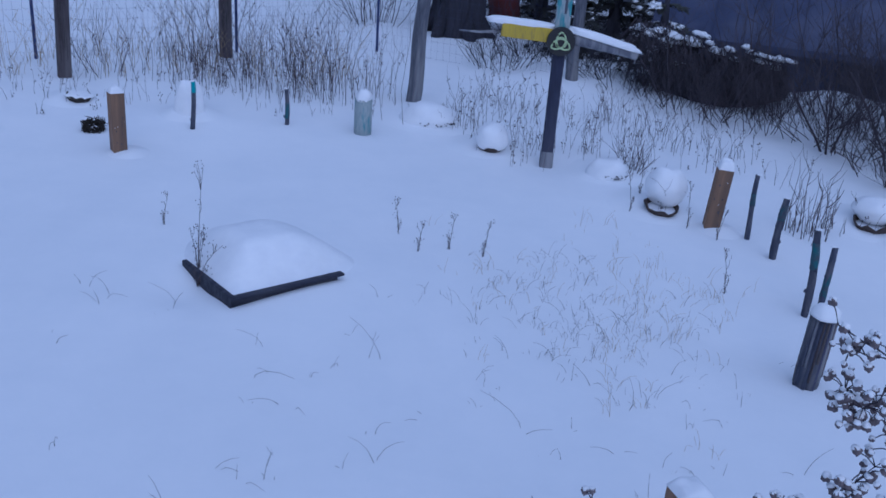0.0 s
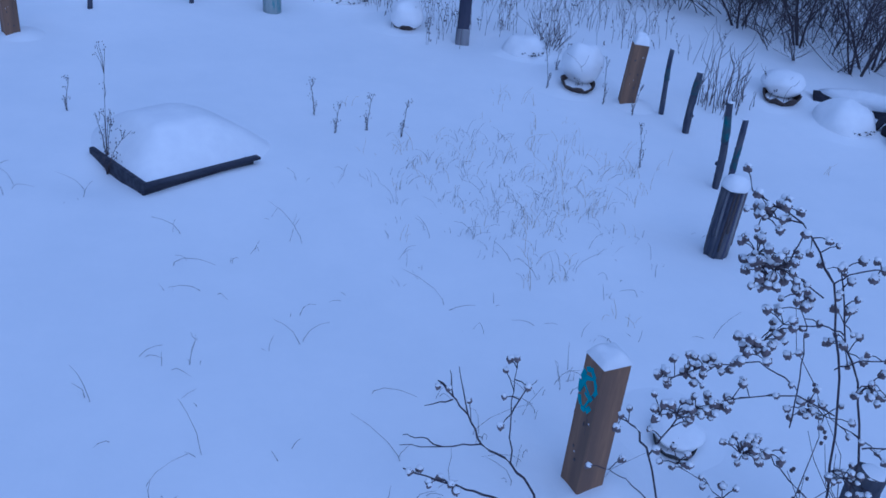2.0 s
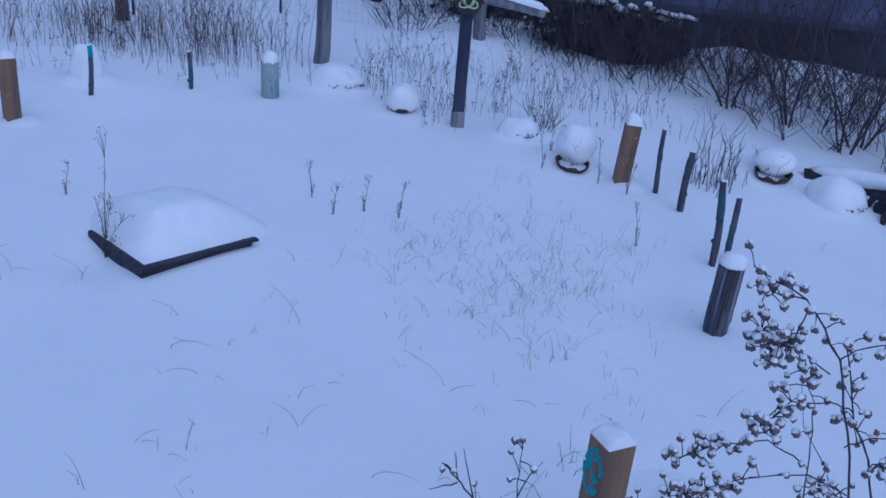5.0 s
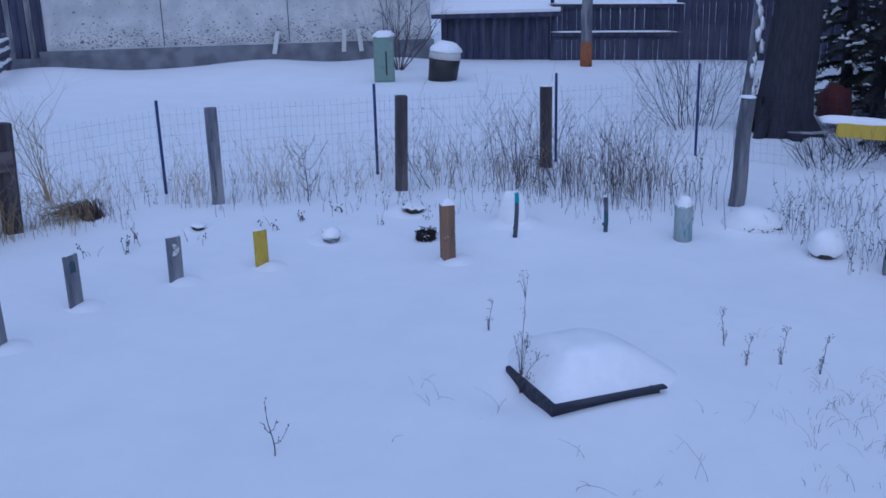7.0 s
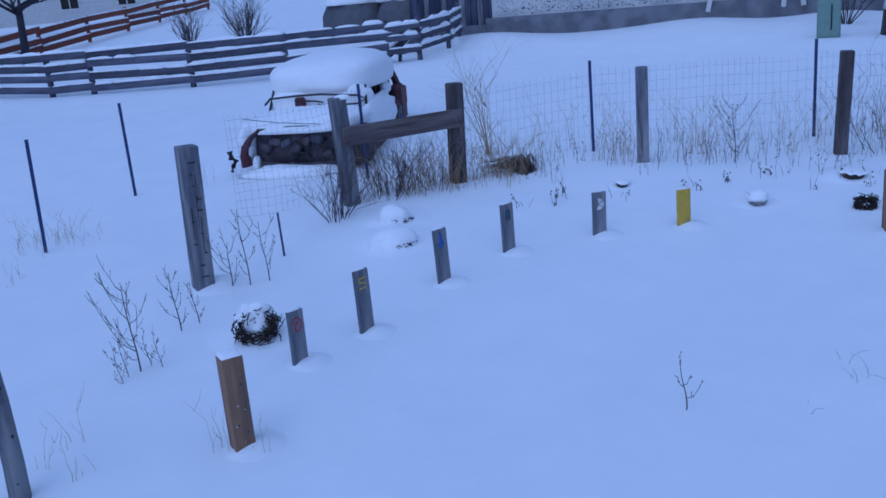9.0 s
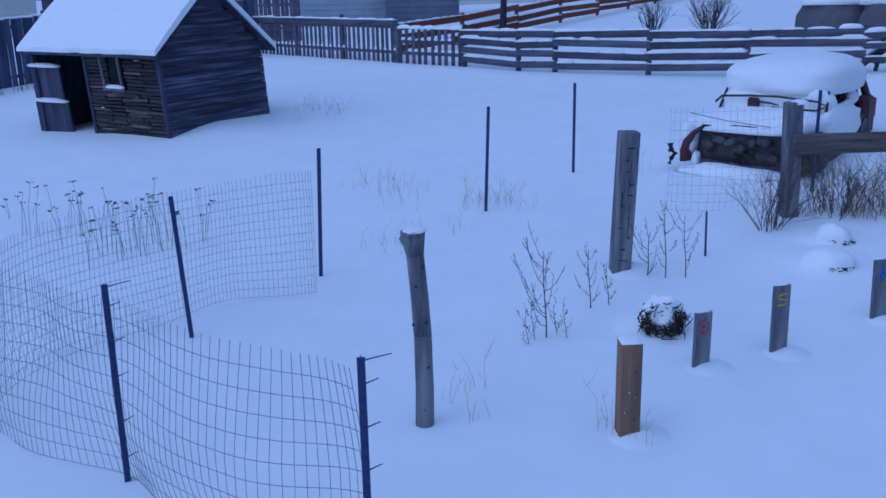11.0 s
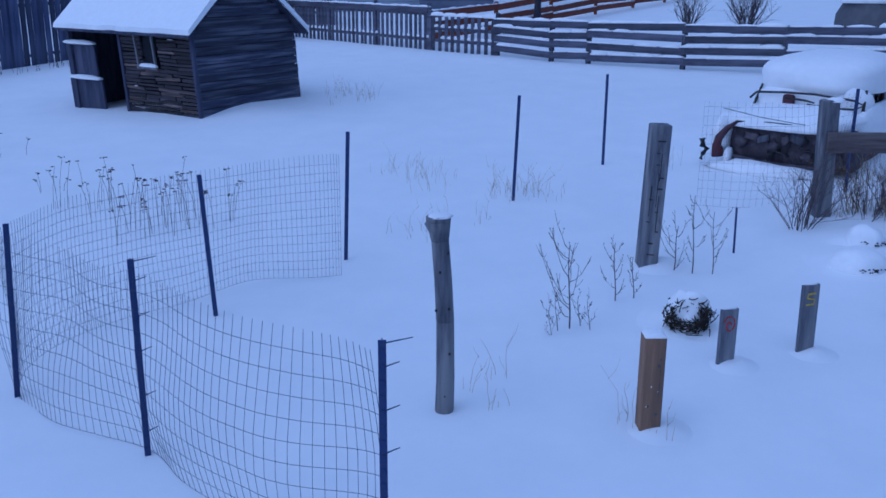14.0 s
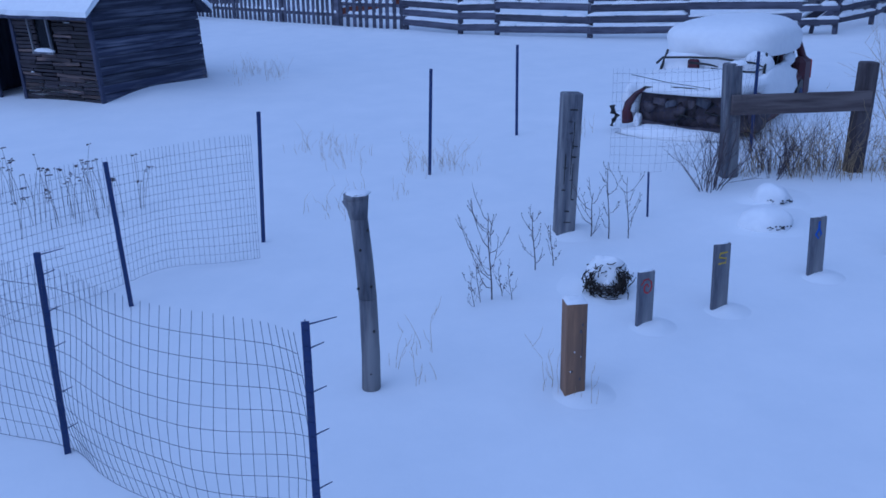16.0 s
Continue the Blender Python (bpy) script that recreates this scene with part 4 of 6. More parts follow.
for n, (x, y, h) in enumerate(((-0.2, 17.4, 1.1), (0.6, 16.8, 1.0), (1.4, 15.9, 1.0), (2.2, 15.4, 0.9), (5.6, 16.6, 0.8), (-0.75, 16.2, 0.7))):
    shrub(x, y, h, 30, "dense dark brush under the evergreens", BARK, 0.008, 3, 1.2, 120 + n, "brush", 0.6)
shrub(1.2, 11.0, 0.6, 8, "dark drooping stems by the planters", STALK, 0.007, 1, 0.9, 14)
shrub(4.9, 8.9, 0.5, 5, "thin dry bush in front of the stump", STALK, 0.006, 1, 0.8, 15)
for n, (x, y, h, m) in enumerate(((3.2, 14.4, 0.9, 26), (3.9, 14.2, 1.0, 28), (4.6, 13.8, 1.1, 30), (5.4, 13.3, 1.3, 30), (6.2, 12.9, 1.5, 30), (7.0, 12.4, 1.7, 28), (4.3, 14.8, 1.1, 28), (5.2, 14.4, 1.3, 28), (6.2, 13.9, 1.5, 26), (2.5, 14.9, 0.9, 24), (4.9, 12.4, 0.9, 16), (5.8, 11.7, 1.0, 16))):
    shrub(x, y, h, int(m * 1.15), "tangled bare thicket bush in snow", TWIG, 0.0074, 3, 1.3, 40 + n, "thicket_bush", 0.7)
for n, (x, y, h) in enumerate(((2.6, 15.2, 2.4), (3.7, 15.3, 2.8), (4.8, 15.0, 3.0), (5.9, 14.7, 3.2), (7.0, 14.2, 3.4), (8.0, 13.4, 3.4))):
    shrub(x, y, h * 0.8, 12, "tall bare tangled thicket before the dark roof", TWIG, 0.010, 3, 1.0, 80 + n, "thicket_bush", 0.7)
for n, (x, y, h) in enumerate(((5.5, 10.9, 2.6), (6.0, 11.3, 3.0), (5.0, 11.6, 2.4), (5.3, 11.9, 2.0), (6.4, 11.9, 2.6), (4.6, 12.6, 1.8), (3.9, 13.3, 1.5))):
    shrub(x + 0.3, y + 0.2, h, 4, "tall bare sapling with slim trunks", TWIG, 0.02, 3, 0.8, 60 + n, "sapling")


# ---- snow-laden brush pile under the dark roof ----
pile = thing("brush_pile", 2.75, 15.75, "dark heaped brush with a ridge of snow on top", "brush", rz=-14)
rp = random.Random(64)
# Solid dark blob inside; the hollow's shade is put into its colour.
part("core", Shape().blob((0.15, 0.35, 0.1), (1.15, 0.55, 0.62), 0.45, 1.6, -0.6, 14, 26, 7), BARK, pile, "solid dark core in place of the brush's shaded hollow")
s = Shape()
for k in range(520):
    u = rp.uniform(-1.35, 1.25)
    top = 0.92 - 0.17 * u + rp.uniform(-0.25, 0.12)
    a, l = rp.uniform(-2.6, -0.5), rp.uniform(0.35, 0.8)
    p0 = Vector((u, rp.uniform(-0.1, 0.4), top))
    p2 = Vector((u + l * math.cos(a) * 0.9, p0.y - l * 0.7, max(0.0, top - rp.uniform(0.35, 0.95))))
    s.tube([p0, (p0 + p2) / 2 + Vector((0, -0.1, rp.uniform(0.06, 0.2))), p2], rp.uniform(0.006, 0.012), 0.004, 3)
tagged(part("tangled_brush", s, TWIG, pile), kind="stuff")
for k in range(22):
    u = -1.35 + 2.6 * (k + rp.random()) / 22
    part("snow_lump", Shape().blob((0, 0, 0), (rp.uniform(0.07, 0.22), rp.uniform(0.07, 0.13), rp.uniform(0.03, 0.075)), 0.6, 2.4, -0.5, 8, 12, k), CAP, pile, at=pose(u, rp.uniform(-0.12, 0.3), 1.0 - 0.17 * u + rp.uniform(-0.22, 0.06), 0, 9, 0))

# ---- foreground burdock plants, heads capped with snow ----
rb = random.Random(21)
head_mesh = Shape().blob((0, 0, 0), (0.0128, 0.0128, 0.0130), 0.6, 6, None, 8, 12).mesh("seed_head")
cap_mesh = Shape().blob((0.002, 0, 0.0060), (0.0112, 0.0110, 0.0085), 0.45, 4, -0.35, 6, 10).mesh("snow_cap")


def tall_weed(x, y, label, lines, dense, stem_r):
    ob = thing("burdock_plant", x, y, label, "dry plant", "tall dry burdock plants", dz=height(x, y) - gz(x, y))
    o = ob.matrix_world.translation
    for n, line in enumerate(lines):
        pts = [(px - o.x, py - o.y, pz - o.z) for px, py, pz in line]
        fine = []
        for a, b in zip(pts, pts[1:]):
            for k in range(4):
                u = k / 4
                j = 0.006 if 0 < u else 0
                fine.append(tuple(a[i] + (b[i] - a[i]) * u + rb.uniform(-j, j) for i in range(3)))
        fine.append(pts[-1])
        main = n < 2
        r = stem_r * (1.0 if main else 0.55)
        stem = part("stem", Shape().tube(fine, r, r * 0.45, 6), STEM, ob)
        span = len(fine)
        for k in range(dense[n]):
            i = int(span * (1 - abs(rb.gauss(0, 0.28)))) if not main else int(span * rb.uniform(0.6, 1))
            p = Vector(fine[max(1, min(span - 1, i))])
            q = p + Vector((rb.uniform(-0.06, 0.06), rb.uniform(-0.06, 0.06), rb.uniform(-0.045, 0.055)))
            part("twig", Shape().tube([p, (p + q) / 2 + Vector((0, 0, 0.008)), q], 0.0024, 0.0017, 4), STEM, ob)
            sc = rb.uniform(0.75, 1.25)
            part("seed_head", head_mesh, BURR, ob, at=pose(*q, 0, 0, rb.uniform(0, 360)) @ Matrix.Scale(sc, 4))
            part("snow_cap", cap_mesh, CAP, ob, at=pose(*q, rb.uniform(-18, 18), rb.uniform(-18, 18), rb.uniform(0, 360)) @ Matrix.Scale(sc * 1.12, 4))
    return ob


def flat(y, *uv):
    return [(u, y + 0.05 * math.sin(7 * u + 3 * v), v) for u, v in uv]


tall_weed(1.75, 2.85, "tall dry burdock with many snow-capped seed heads", [
    [(1.78, 2.85, 0.0)] + flat(2.75, (1.62, 1.10), (1.50, 1.64), (1.37, 2.02), (1.22, 2.22), (1.04, 2.31)),
    [(1.82, 2.90, 0.0)] + flat(2.85, (1.73, 1.20), (1.61, 1.58), (1.52, 1.74), (1.42, 2.03)),
    flat(2.75, (1.37, 2.02), (1.42, 2.08), (1.51, 2.12), (1.68, 2.15)),
    flat(2.70, (1.51, 1.50), (1.37, 1.56), (1.12, 1.56), (0.87, 1.50)),
    flat(2.80, (1.38, 1.54), (1.24, 1.63), (1.03, 1.63), (0.89, 1.59)),
    flat(2.75, (1.40, 1.38), (1.38, 1.60), (1.34, 1.83), (1.28, 1.95)),
    flat(2.65, (1.41, 1.88), (1.34, 1.90), (1.22, 1.88), (1.12, 1.77)),
    flat(2.80, (1.38, 1.93), (1.25, 2.01), (1.13, 2.06)),
    flat(2.70, (1.62, 1.00), (1.38, 1.24), (1.29, 1.33), (1.20, 1.33)),
    flat(2.80, (1.50, 1.64), (1.57, 1.71), (1.69, 1.75), (1.84, 1.74)),
    flat(2.80, (1.69, 1.31), (1.79, 1.35), (1.91, 1.34)),
    flat(2.75, (1.22, 2.22), (1.14, 2.22), (1.08, 2.23)),
    flat(2.70, (1.22, 2.22), (1.20, 2.10), (1.14, 2.04))],
    [14, 18, 20, 34, 26, 16, 28, 30, 24, 18, 12, 14, 24], 0.0056)
tall_weed(1.05, 2.70, "dry burdock stem with snow-capped seed heads", [
    [(1.08, 2.72, 0.05)] + flat(2.7, (0.96, 1.03), (0.87, 1.30), (0.93, 1.49), (1.02, 1.52)),
    flat(2.7, (0.87, 1.30), (0.80, 1.42), (0.75, 1.44)),
    [(1.10, 2.70, 0.6)] + flat(2.7, (1.23, 1.06), (1.10, 1.21), (0.97, 1.29)),
    flat(2.7, (0.95, 1.05), (0.82, 1.15), (0.74, 1.17))],
    [8, 3, 12, 2], 0.0048)
tall_weed(0.62, 2.75, "bare forked dry weed with few seed heads", [
    [(0.66, 2.75, 0.1)] + flat(2.75, (0.50, 0.99), (0.39, 1.15), (0.27, 1.25), (0.21, 1.38), (0.15, 1.46), (0.09, 1.53)),
    flat(2.75, (0.46, 0.94), (0.30, 1.02), (0.17, 1.06), (-0.01, 1.08)),
    flat(2.75, (0.21, 1.38), (0.16, 1.58)), flat(2.75, (0.15, 1.46), (0.13, 1.57)), flat(2.75, (0.15, 1.45), (0.05, 1.42)),
    flat(2.75, (0.27, 1.25), (0.13, 1.24), (-0.03, 1.20)), flat(2.75, (0.39, 1.15), (0.37, 1.36), (0.37, 1.55)),
    flat(2.75, (0.37, 1.36), (0.42, 1.47), (0.45, 1.50)), flat(2.75, (0.13, 1.24), (0.05, 1.27), (-0.02, 1.26))],
    [3, 7, 0, 0, 0, 0, 5, 1, 0], 0.0055)

tall_weed(2.0, 2.85, "dark dry burdock clump with drooping seed heads", [
    [(2.02, 2.88, 0.0)] + flat(2.85, (1.93, 0.95), (1.84, 1.35), (1.76, 1.72), (1.63, 2.02)),
    [(2.05, 2.90, 0.0)] + flat(2.80, (2.00, 1.00), (1.93, 1.42), (1.80, 1.62)),
    flat(2.80, (1.84, 1.35), (1.78, 1.50), (1.66, 1.60), (1.60, 1.60)),
    flat(2.85, (1.88, 1.15), (1.74, 1.30), (1.58, 1.38), (1.46, 1.40)),
    flat(2.75, (1.76, 1.72), (1.84, 1.82), (1.90, 1.84)),
    flat(2.75, (1.92, 1.0), (1.76, 1.14), (1.60, 1.20)),
    flat(2.80, (1.90, 1.10), (1.98, 1.22), (2.06, 1.24))],
    [12, 10, 14, 16, 12, 16, 10], 0.0056)
old_post = thing("wooden_post", 2.07, 3.34, "short grey-brown round post among the burdock", "fence post", "wooden fence posts", lean=(0, 3))
part("post", Shape().tube([(0, 0, -0.15), (0.01, 0, 0.3), (0, 0.01, 0.62), (0, 0, 0.68), (0.005, 0, 0.71)], 0.085, 0.066, 14, True, 0.25), STICKW, old_post)
part("snow_cap", ring_cap(0.11, 0.11, 0.015), CAP, old_post, at=pose(0, 0, 0.71))
weeds("dry_weeds", "thin dark seeded stems crowding the burdock", [(1.78, 2.95), (1.9, 3.0), (2.0, 3.05), (1.7, 3.1), (2.05, 2.9)], STALK, 1.75, 0.0042, 6, 0.14, 0.3, 0.95, 0.05)
weeds("dry_grass", "thin arching grass blades beside the carved timber", [(0.55, 3.9), (0.62, 4.3), (0.75, 4.5), (0.4, 4.1), (0.9, 4.7), (0.2, 3.3), (0.1, 3.5)], STALK, 0.34, 0.0028, 4, 0.12, 1.5)


# ---- small pots, bowls, rocks ----
def snowy_pot(x, y, r, label, mat=BROWNPOT, heap=0.22, name="planter", cat="planter", back=0.25):
    """A half-buried, ragged-rimmed pot, its snow dome moved back so the camera sees the rim."""
    rr = random.Random(int(abs(x) * 100))
    ob = thing(name, x, y, label, cat, "snow-topped planters", face(x, y), dz=height(x, y) - gz(x, y) - 0.05 * r, lean=(rr.uniform(4, 12), rr.uniform(-8, 8)))
    s = Shape()
    prof = [(r * 0.55, -0.08), (r * 0.70, r * 0.18), (r * 0.84, r * 0.42), (r * 0.90, r * 0.56), (r * 0.82, r * 0.58), (r * 0.74, r * 0.30)]
    n = 24
    for k, (a, z) in enumerate(prof):
        for i in range(n):
            t = 2 * math.pi * i / n
            w = 1 + 0.10 * noise.noise(Vector((math.cos(t) * 1.6, math.sin(t) * 1.6, x)))
            s.v.append((a * w * math.cos(t), a * w * math.sin(t), z * (1 + 0.45 * noise.noise(Vector((math.cos(t) * 2.2 + x, math.sin(t) * 2.2, 4)))) if z > 0 else z))
    for k in range(len(prof) - 1):
        s.f += [(k * n + i, k * n + (i + 1) % n, (k + 1) * n + (i + 1) % n, (k + 1) * n + i) for i in range(n)]
    s.smooth = [True] * len(s.f)
    part("pot", s, mat, ob)
    part("snow_dome", Shape().blob((0, back * r, r * 0.35 + heap * 0.42), (r * 1.02, r * 1.0, heap * 0.54), 0.16, 1.5, -0.95, 18, 28, x), CAP, ob)
    drift(ob, x, y, r * 3.0, r * 0.35, -0.3 * r, r * 0.9)
    tw = Shape()
    stems(tw, 0, -0.1 * r, r * 0.4, 7, heap * 1.3, r * 0.9, 0.0035, 0.5, 3, rr, 0.4)
    part("dry_stem", tw, STALK, ob)
    return ob


snowy_pot(1.45, 9.84, 0.22, "brown planter buried under a tall round snow dome", heap=0.42, back=0.8)
snowy_pot(3.84, 10.22, 0.24, "dark bowl planter filled with mounded snow", heap=0.26, back=0.7)
snowy_pot(-0.55, 11.25, 0.20, "dark planter half buried under rounded snow", heap=0.34, back=-0.05)
snowy_pot(-5.71, 10.8, 0.17, "small dark nest-like pot holding dry stems", TWINE, 0.06)
snowy_pot(1.50, 4.25, 0.15, "dark curved bowl heaped with snow", PLASTIC, 0.08, back=0.5)
snowy_pot(-6.1, 9.35, 0.12, "small grey pot with a low snow heap", GREY, 0.16)
snowy_pot(-7.9, 9.0, 0.10, "tiny dark pot poking from snow", PLASTIC, 0.05)


def wreath(x, y, r, label, rz=0.0, snow=True):
    """A ragged ring of fine twigs propped up in the snow."""
    ob = thing("twig_wreath", x, y, label, "wreath", rz=rz, dz=0.03)
    s = Shape()
    rr = random.Random(int(abs(x) * 50))
    for k in range(460):
        a0, sp = rr.uniform(0, 6.283), rr.choice((-1, 1)) * rr.uniform(0.1, 0.6)
        rad, off = r * rr.gauss(0.74, 0.15), rr.gauss(0, 0.26 * r)
        end = rr.uniform(0.75, 1.3)
        s.tube([(rad * (1 + (end - 1) * u) * math.cos(a0 + sp * u), rad * (1 + (end - 1) * u) * math.sin(a0 + sp * u), off * (1 + 0.5 * u) + rr.uniform(-0.02, 0.02)) for u in (0, 0.5, 1)], 0.0085, 0.004, 3)
    for k in range(40):
        a0 = rr.gauss(0.75, 0.22)
        s.tube([(r * 0.9 * math.cos(a0), r * 0.9 * math.sin(a0), 0), (r * 1.25 * math.cos(a0 + 0.1), r * 1.2 * math.sin(a0 + 0.1), rr.uniform(-0.04, 0.04)), (r * rr.uniform(1.3, 1.6) * math.cos(a0 + 0.2), r * 1.45 * math.sin(a0 + 0.2), rr.uniform(-0.06, 0.06))], 0.006, 0.003, 3)
    part("twig_ring", s, TWINE, ob, at=pose(0, 0, r * 0.42, 30, 0, 0) @ Matrix.Diagonal((1.05, 0.9, 1, 1)))
    part("snow_filling", Shape().blob((0.02, -0.1 * r, r * 0.42), (r * 0.30, r * 0.26, r * 0.22), 0.6, 2.5, None, 10, 16), CAP, ob)
    if snow:
        part("snow_cap", Shape().blob((-0.02, r * 0.78, r * 0.66), (r * 1.02, r * 0.78, r * 0.95), 0.35, 1.8, -0.95, 14, 24), CAP, ob)
        drift(ob, x, y, r * 3.0, r * 0.4, 0.0, r * 1.2)
    return ob


wreath(-7.50, 3.36, 0.19, "dark twig wreath leaning in snow, snow on top", face(-7.5, 3.4))
wreath(-5.07, 9.9, 0.12, "small dark twig ball resting in snow", face(-5, 9.9), False)


def snowy_rock(x, y, r, label, h=0.3, mat=BARK, bare=True):
    ob = thing("rock", x, y, label, "rock", "snow-covered rocks", face(x, y), dz=height(x, y) - gz(x, y))
    if bare:
        # Dark bark-coloured specks scattered along the dome's camera-facing foot.
        rr, s = random.Random(int(abs(x * 70))), Shape()
        for k in range(22):
            a = rr.gauss(-1.05, 0.34)
            w = rr.uniform(0.003, 0.010)
            s.blob((r * 0.98 * math.cos(a), r * 0.91 * math.sin(a), rr.uniform(0.015, 0.06)), (w * 1.5, w, w * 0.8), 0.8, 3, None, 5, 7, k)
        tagged(part("bare_stone_edge", s, mat, ob, "dark specks along the snow dome's front foot"), "dark specks along the snow dome's front foot", kind="stuff")
    part("snow_dome", Shape().blob((0, 0, 0.0), (r * 1.0, r * 0.9, h), 0.2, 1.5, -0.3, 16, 26, y), CAP, ob)
    drift(ob, x, y, r * 2.4, h * 0.25, 0.0, 0.5 * r)


snowy_rock(-9.25, 6.25, 0.24, "rounded stone under a thick snow cap", 0.20)
snowy_rock(-8.6, 5.75, 0.30, "low stone heaped over with snow", 0.20)
snowy_rock(-1.43, 12.15, 0.40, "boulder fully buried under smooth snow", 0.26)
snowy_rock(0.92, 10.85, 0.26, "stone under rounded snow beside the planters", 0.24)
snowy_rock(4.40, 9.75, 0.36, "snow-covered rock with a dark gap beneath", 0.30)
snowy_rock(-4.24, 10.77, 0.19, "small stone wearing a tall domed snow cap", 0.46, bare=False)
dark_stump = thing("tree_stump", 5.15, 9.55, "broad dark stump with lumps of snow", "stump")
part("stump", Shape().tube([(0, 0, -0.1), (0.02, 0.02, 0.12), (0.0, -0.02, 0.27), (0.04, 0, 0.40)], 0.36, 0.24, 18, True, 0.7), BARK, dark_stump)
for k, (sx, sy, sz, sr) in enumerate(((0.05, -0.05, 0.46, 0.2), (-0.2, -0.16, 0.22, 0.12), (0.26, -0.12, 0.26, 0.13), (0.0, 0.2, 0.36, 0.2))):
    part("snow_lump", Shape().blob((sx, sy, sz), (sr, sr * 0.85, sr * 0.85), 0.5, 2, -0.4, 12, 18, k * 3.1), CAP, dark_stump)
for k in range(7):
    a = k * 0.9
    part("broken_root", Shape().tube([(0.2 * math.cos(a), 0.2 * math.sin(a), 0.2), (0.38 * math.cos(a), 0.36 * math.sin(a), 0.16 + 0.05 * math.sin(3 * a)), (0.5 * math.cos(a + 0.2), 0.46 * math.sin(a + 0.2), -0.04)], 0.06, 0.025, 7, True, 0.4), BARK, dark_stump)
log_lying = thing("fallen_log", 4.9, 10.3, "dark fallen log half covered by snow", "log", rz=-25)
part("log", Shape().tube([(-0.6, 0, -0.02), (-0.2, 0.05, 0.05), (0.2, -0.03, 0.04), (0.7, 0, 0.08)], 0.17, 0.11, 10, True, 0.6), BARK, log_lying)
part("snow_ridge", Shape().blob((0, 0.08, 0.12), (0.6, 0.20, 0.14), 0.5, 3, -0.6), CAP, log_lying)
chip = thing("wood_chip", -4.55, 1.95, "small grey chip lying on snow", "debris")
part("chip", Shape().box((0, 0, 0.01), (0.05, 0.03, 0.02), None, 0.004), GREY, chip)
grass_heap = thing("grass_clump", -9.55, 8.9, "flattened brown grass clump under the fence", "dry grass", kind="stuff")
s = Shape()
rr = random.Random(5)
for k in range(160):
    a = rr.uniform(2.2, 4.0)
    l = rr.uniform(0.3, 0.75)
    s.tube([(rr.uniform(-0.1, 0.1), rr.uniform(-0.15, 0.15), 0.02), (l * 0.5 * math.cos(a), l * 0.5 * math.sin(a), rr.uniform(0.1, 0.28)), (l * math.cos(a), l * math.sin(a), rr.uniform(0.0, 0.2))], 0.006, 0.003, 3)
part("blades", s, STALK, grass_heap)

# ---- junked car under snow ----
car = thing("car", -12.70, 7.02, "derelict dull red car, stripped front, deep snow on roof", "car", rz=43)
part("body", Shape().box((0, 2.2, 0.42), (1.78, 4.1, 0.62), None, 0.12), CARRED, car)
part("engine_bay", Shape().blob((0.05, 0.30, 0.42), (0.92, 0.30, 0.34), 0.12, 2, -0.9, 12, 28, 2, 0.6), CARDARK, car, "dark open engine bay")
rc = random.Random(17)
for k in range(9):
    ex, ez = -0.62 + 0.17 * k, rc.uniform(0.28, 0.60)
    if k % 3:
        part("engine_part", Shape().box((0, 0, 0), (rc.uniform(0.10, 0.22), 0.16, rc.uniform(0.08, 0.2)), Matrix.Rotation(rc.uniform(-0.3, 0.3), 4, "Y"), 0.02), (PLASTIC, CARDARK, STICKW)[k % 3], car, at=pose(ex, 0.02, ez))
    else:
        part("engine_part", Shape().blob((0, 0, 0), (0.11, 0.10, 0.10), 0.7, 3, None, 9, 14, ex), CARDARK, car, at=pose(ex, 0.04, ez))
for k in range(8):
    ex = rc.uniform(-0.7, 0.7)
    part("hose", Shape().tube([(ex, -0.02, rc.uniform(0.2, 0.6)), (ex + rc.uniform(-0.2, 0.2), -0.09, rc.uniform(0.25, 0.55)), (ex + rc.uniform(-0.35, 0.35), -0.04, rc.uniform(0.15, 0.5))], 0.018, 0.014, 6), PLASTIC, car)
part("radiator_bar", Shape().tube([(-0.70, -0.06, 0.20), (-0.2, -0.10, 0.16), (0.5, -0.08, 0.15), (0.85, 0.0, 0.2)], 0.03, 0.03, 7), CARDARK, car)
part("bumper_snow", Shape().blob((-0.15, -0.12, 0.04), (0.90, 0.26, 0.13), 0.3, 2.2, -0.9, 12, 26, 6), CAP, car)
part("bay_snow", Shape().blob((-0.80, -0.02, 0.20), (0.06, 0.10, 0.13), 0.4, 2, None, 10, 14, 8), CAP, car)
s = Shape().tube([(-0.96, -0.03, 0.17), (-0.98, -0.05, 0.34), (-0.95, -0.05, 0.46), (-0.84, -0.04, 0.62), (-0.68, -0.03, 0.74)], 0.10, 0.026, 9, True, 0.2)
part("fender", s, CARRED, car, "dull red torn fender edge")
part("fender", Shape().blob((0.95, 0.4, 0.40), (0.14, 0.50, 0.28), 0.3, 2, None, 10, 16, 3), CARDARK, car)
part("bumper", Shape().tube([(-1.22, -0.06, 0.42), (-1.20, -0.08, 0.32), (-1.13, -0.06, 0.27), (-1.20, -0.05, 0.18), (-1.23, -0.04, 0.09)], 0.055, 0.03, 8, True, 0.6), PLASTIC, car, "torn black bumper end")
part("hood_edge", Shape().tube([(-0.72, -0.05, 0.73), (-0.44, -0.08, 0.765), (0.0, -0.10, 0.76), (0.45, -0.07, 0.735), (0.85, -0.04, 0.68)], 0.018, 0.014, 6), PLASTIC, car)
part("hood_snow", Shape().blob((-0.04, 0.66, 0.72), (1.0, 0.80, 0.24), 0.14, 1.5, -0.25, 16, 30, 0, 0.8), CAP, car)
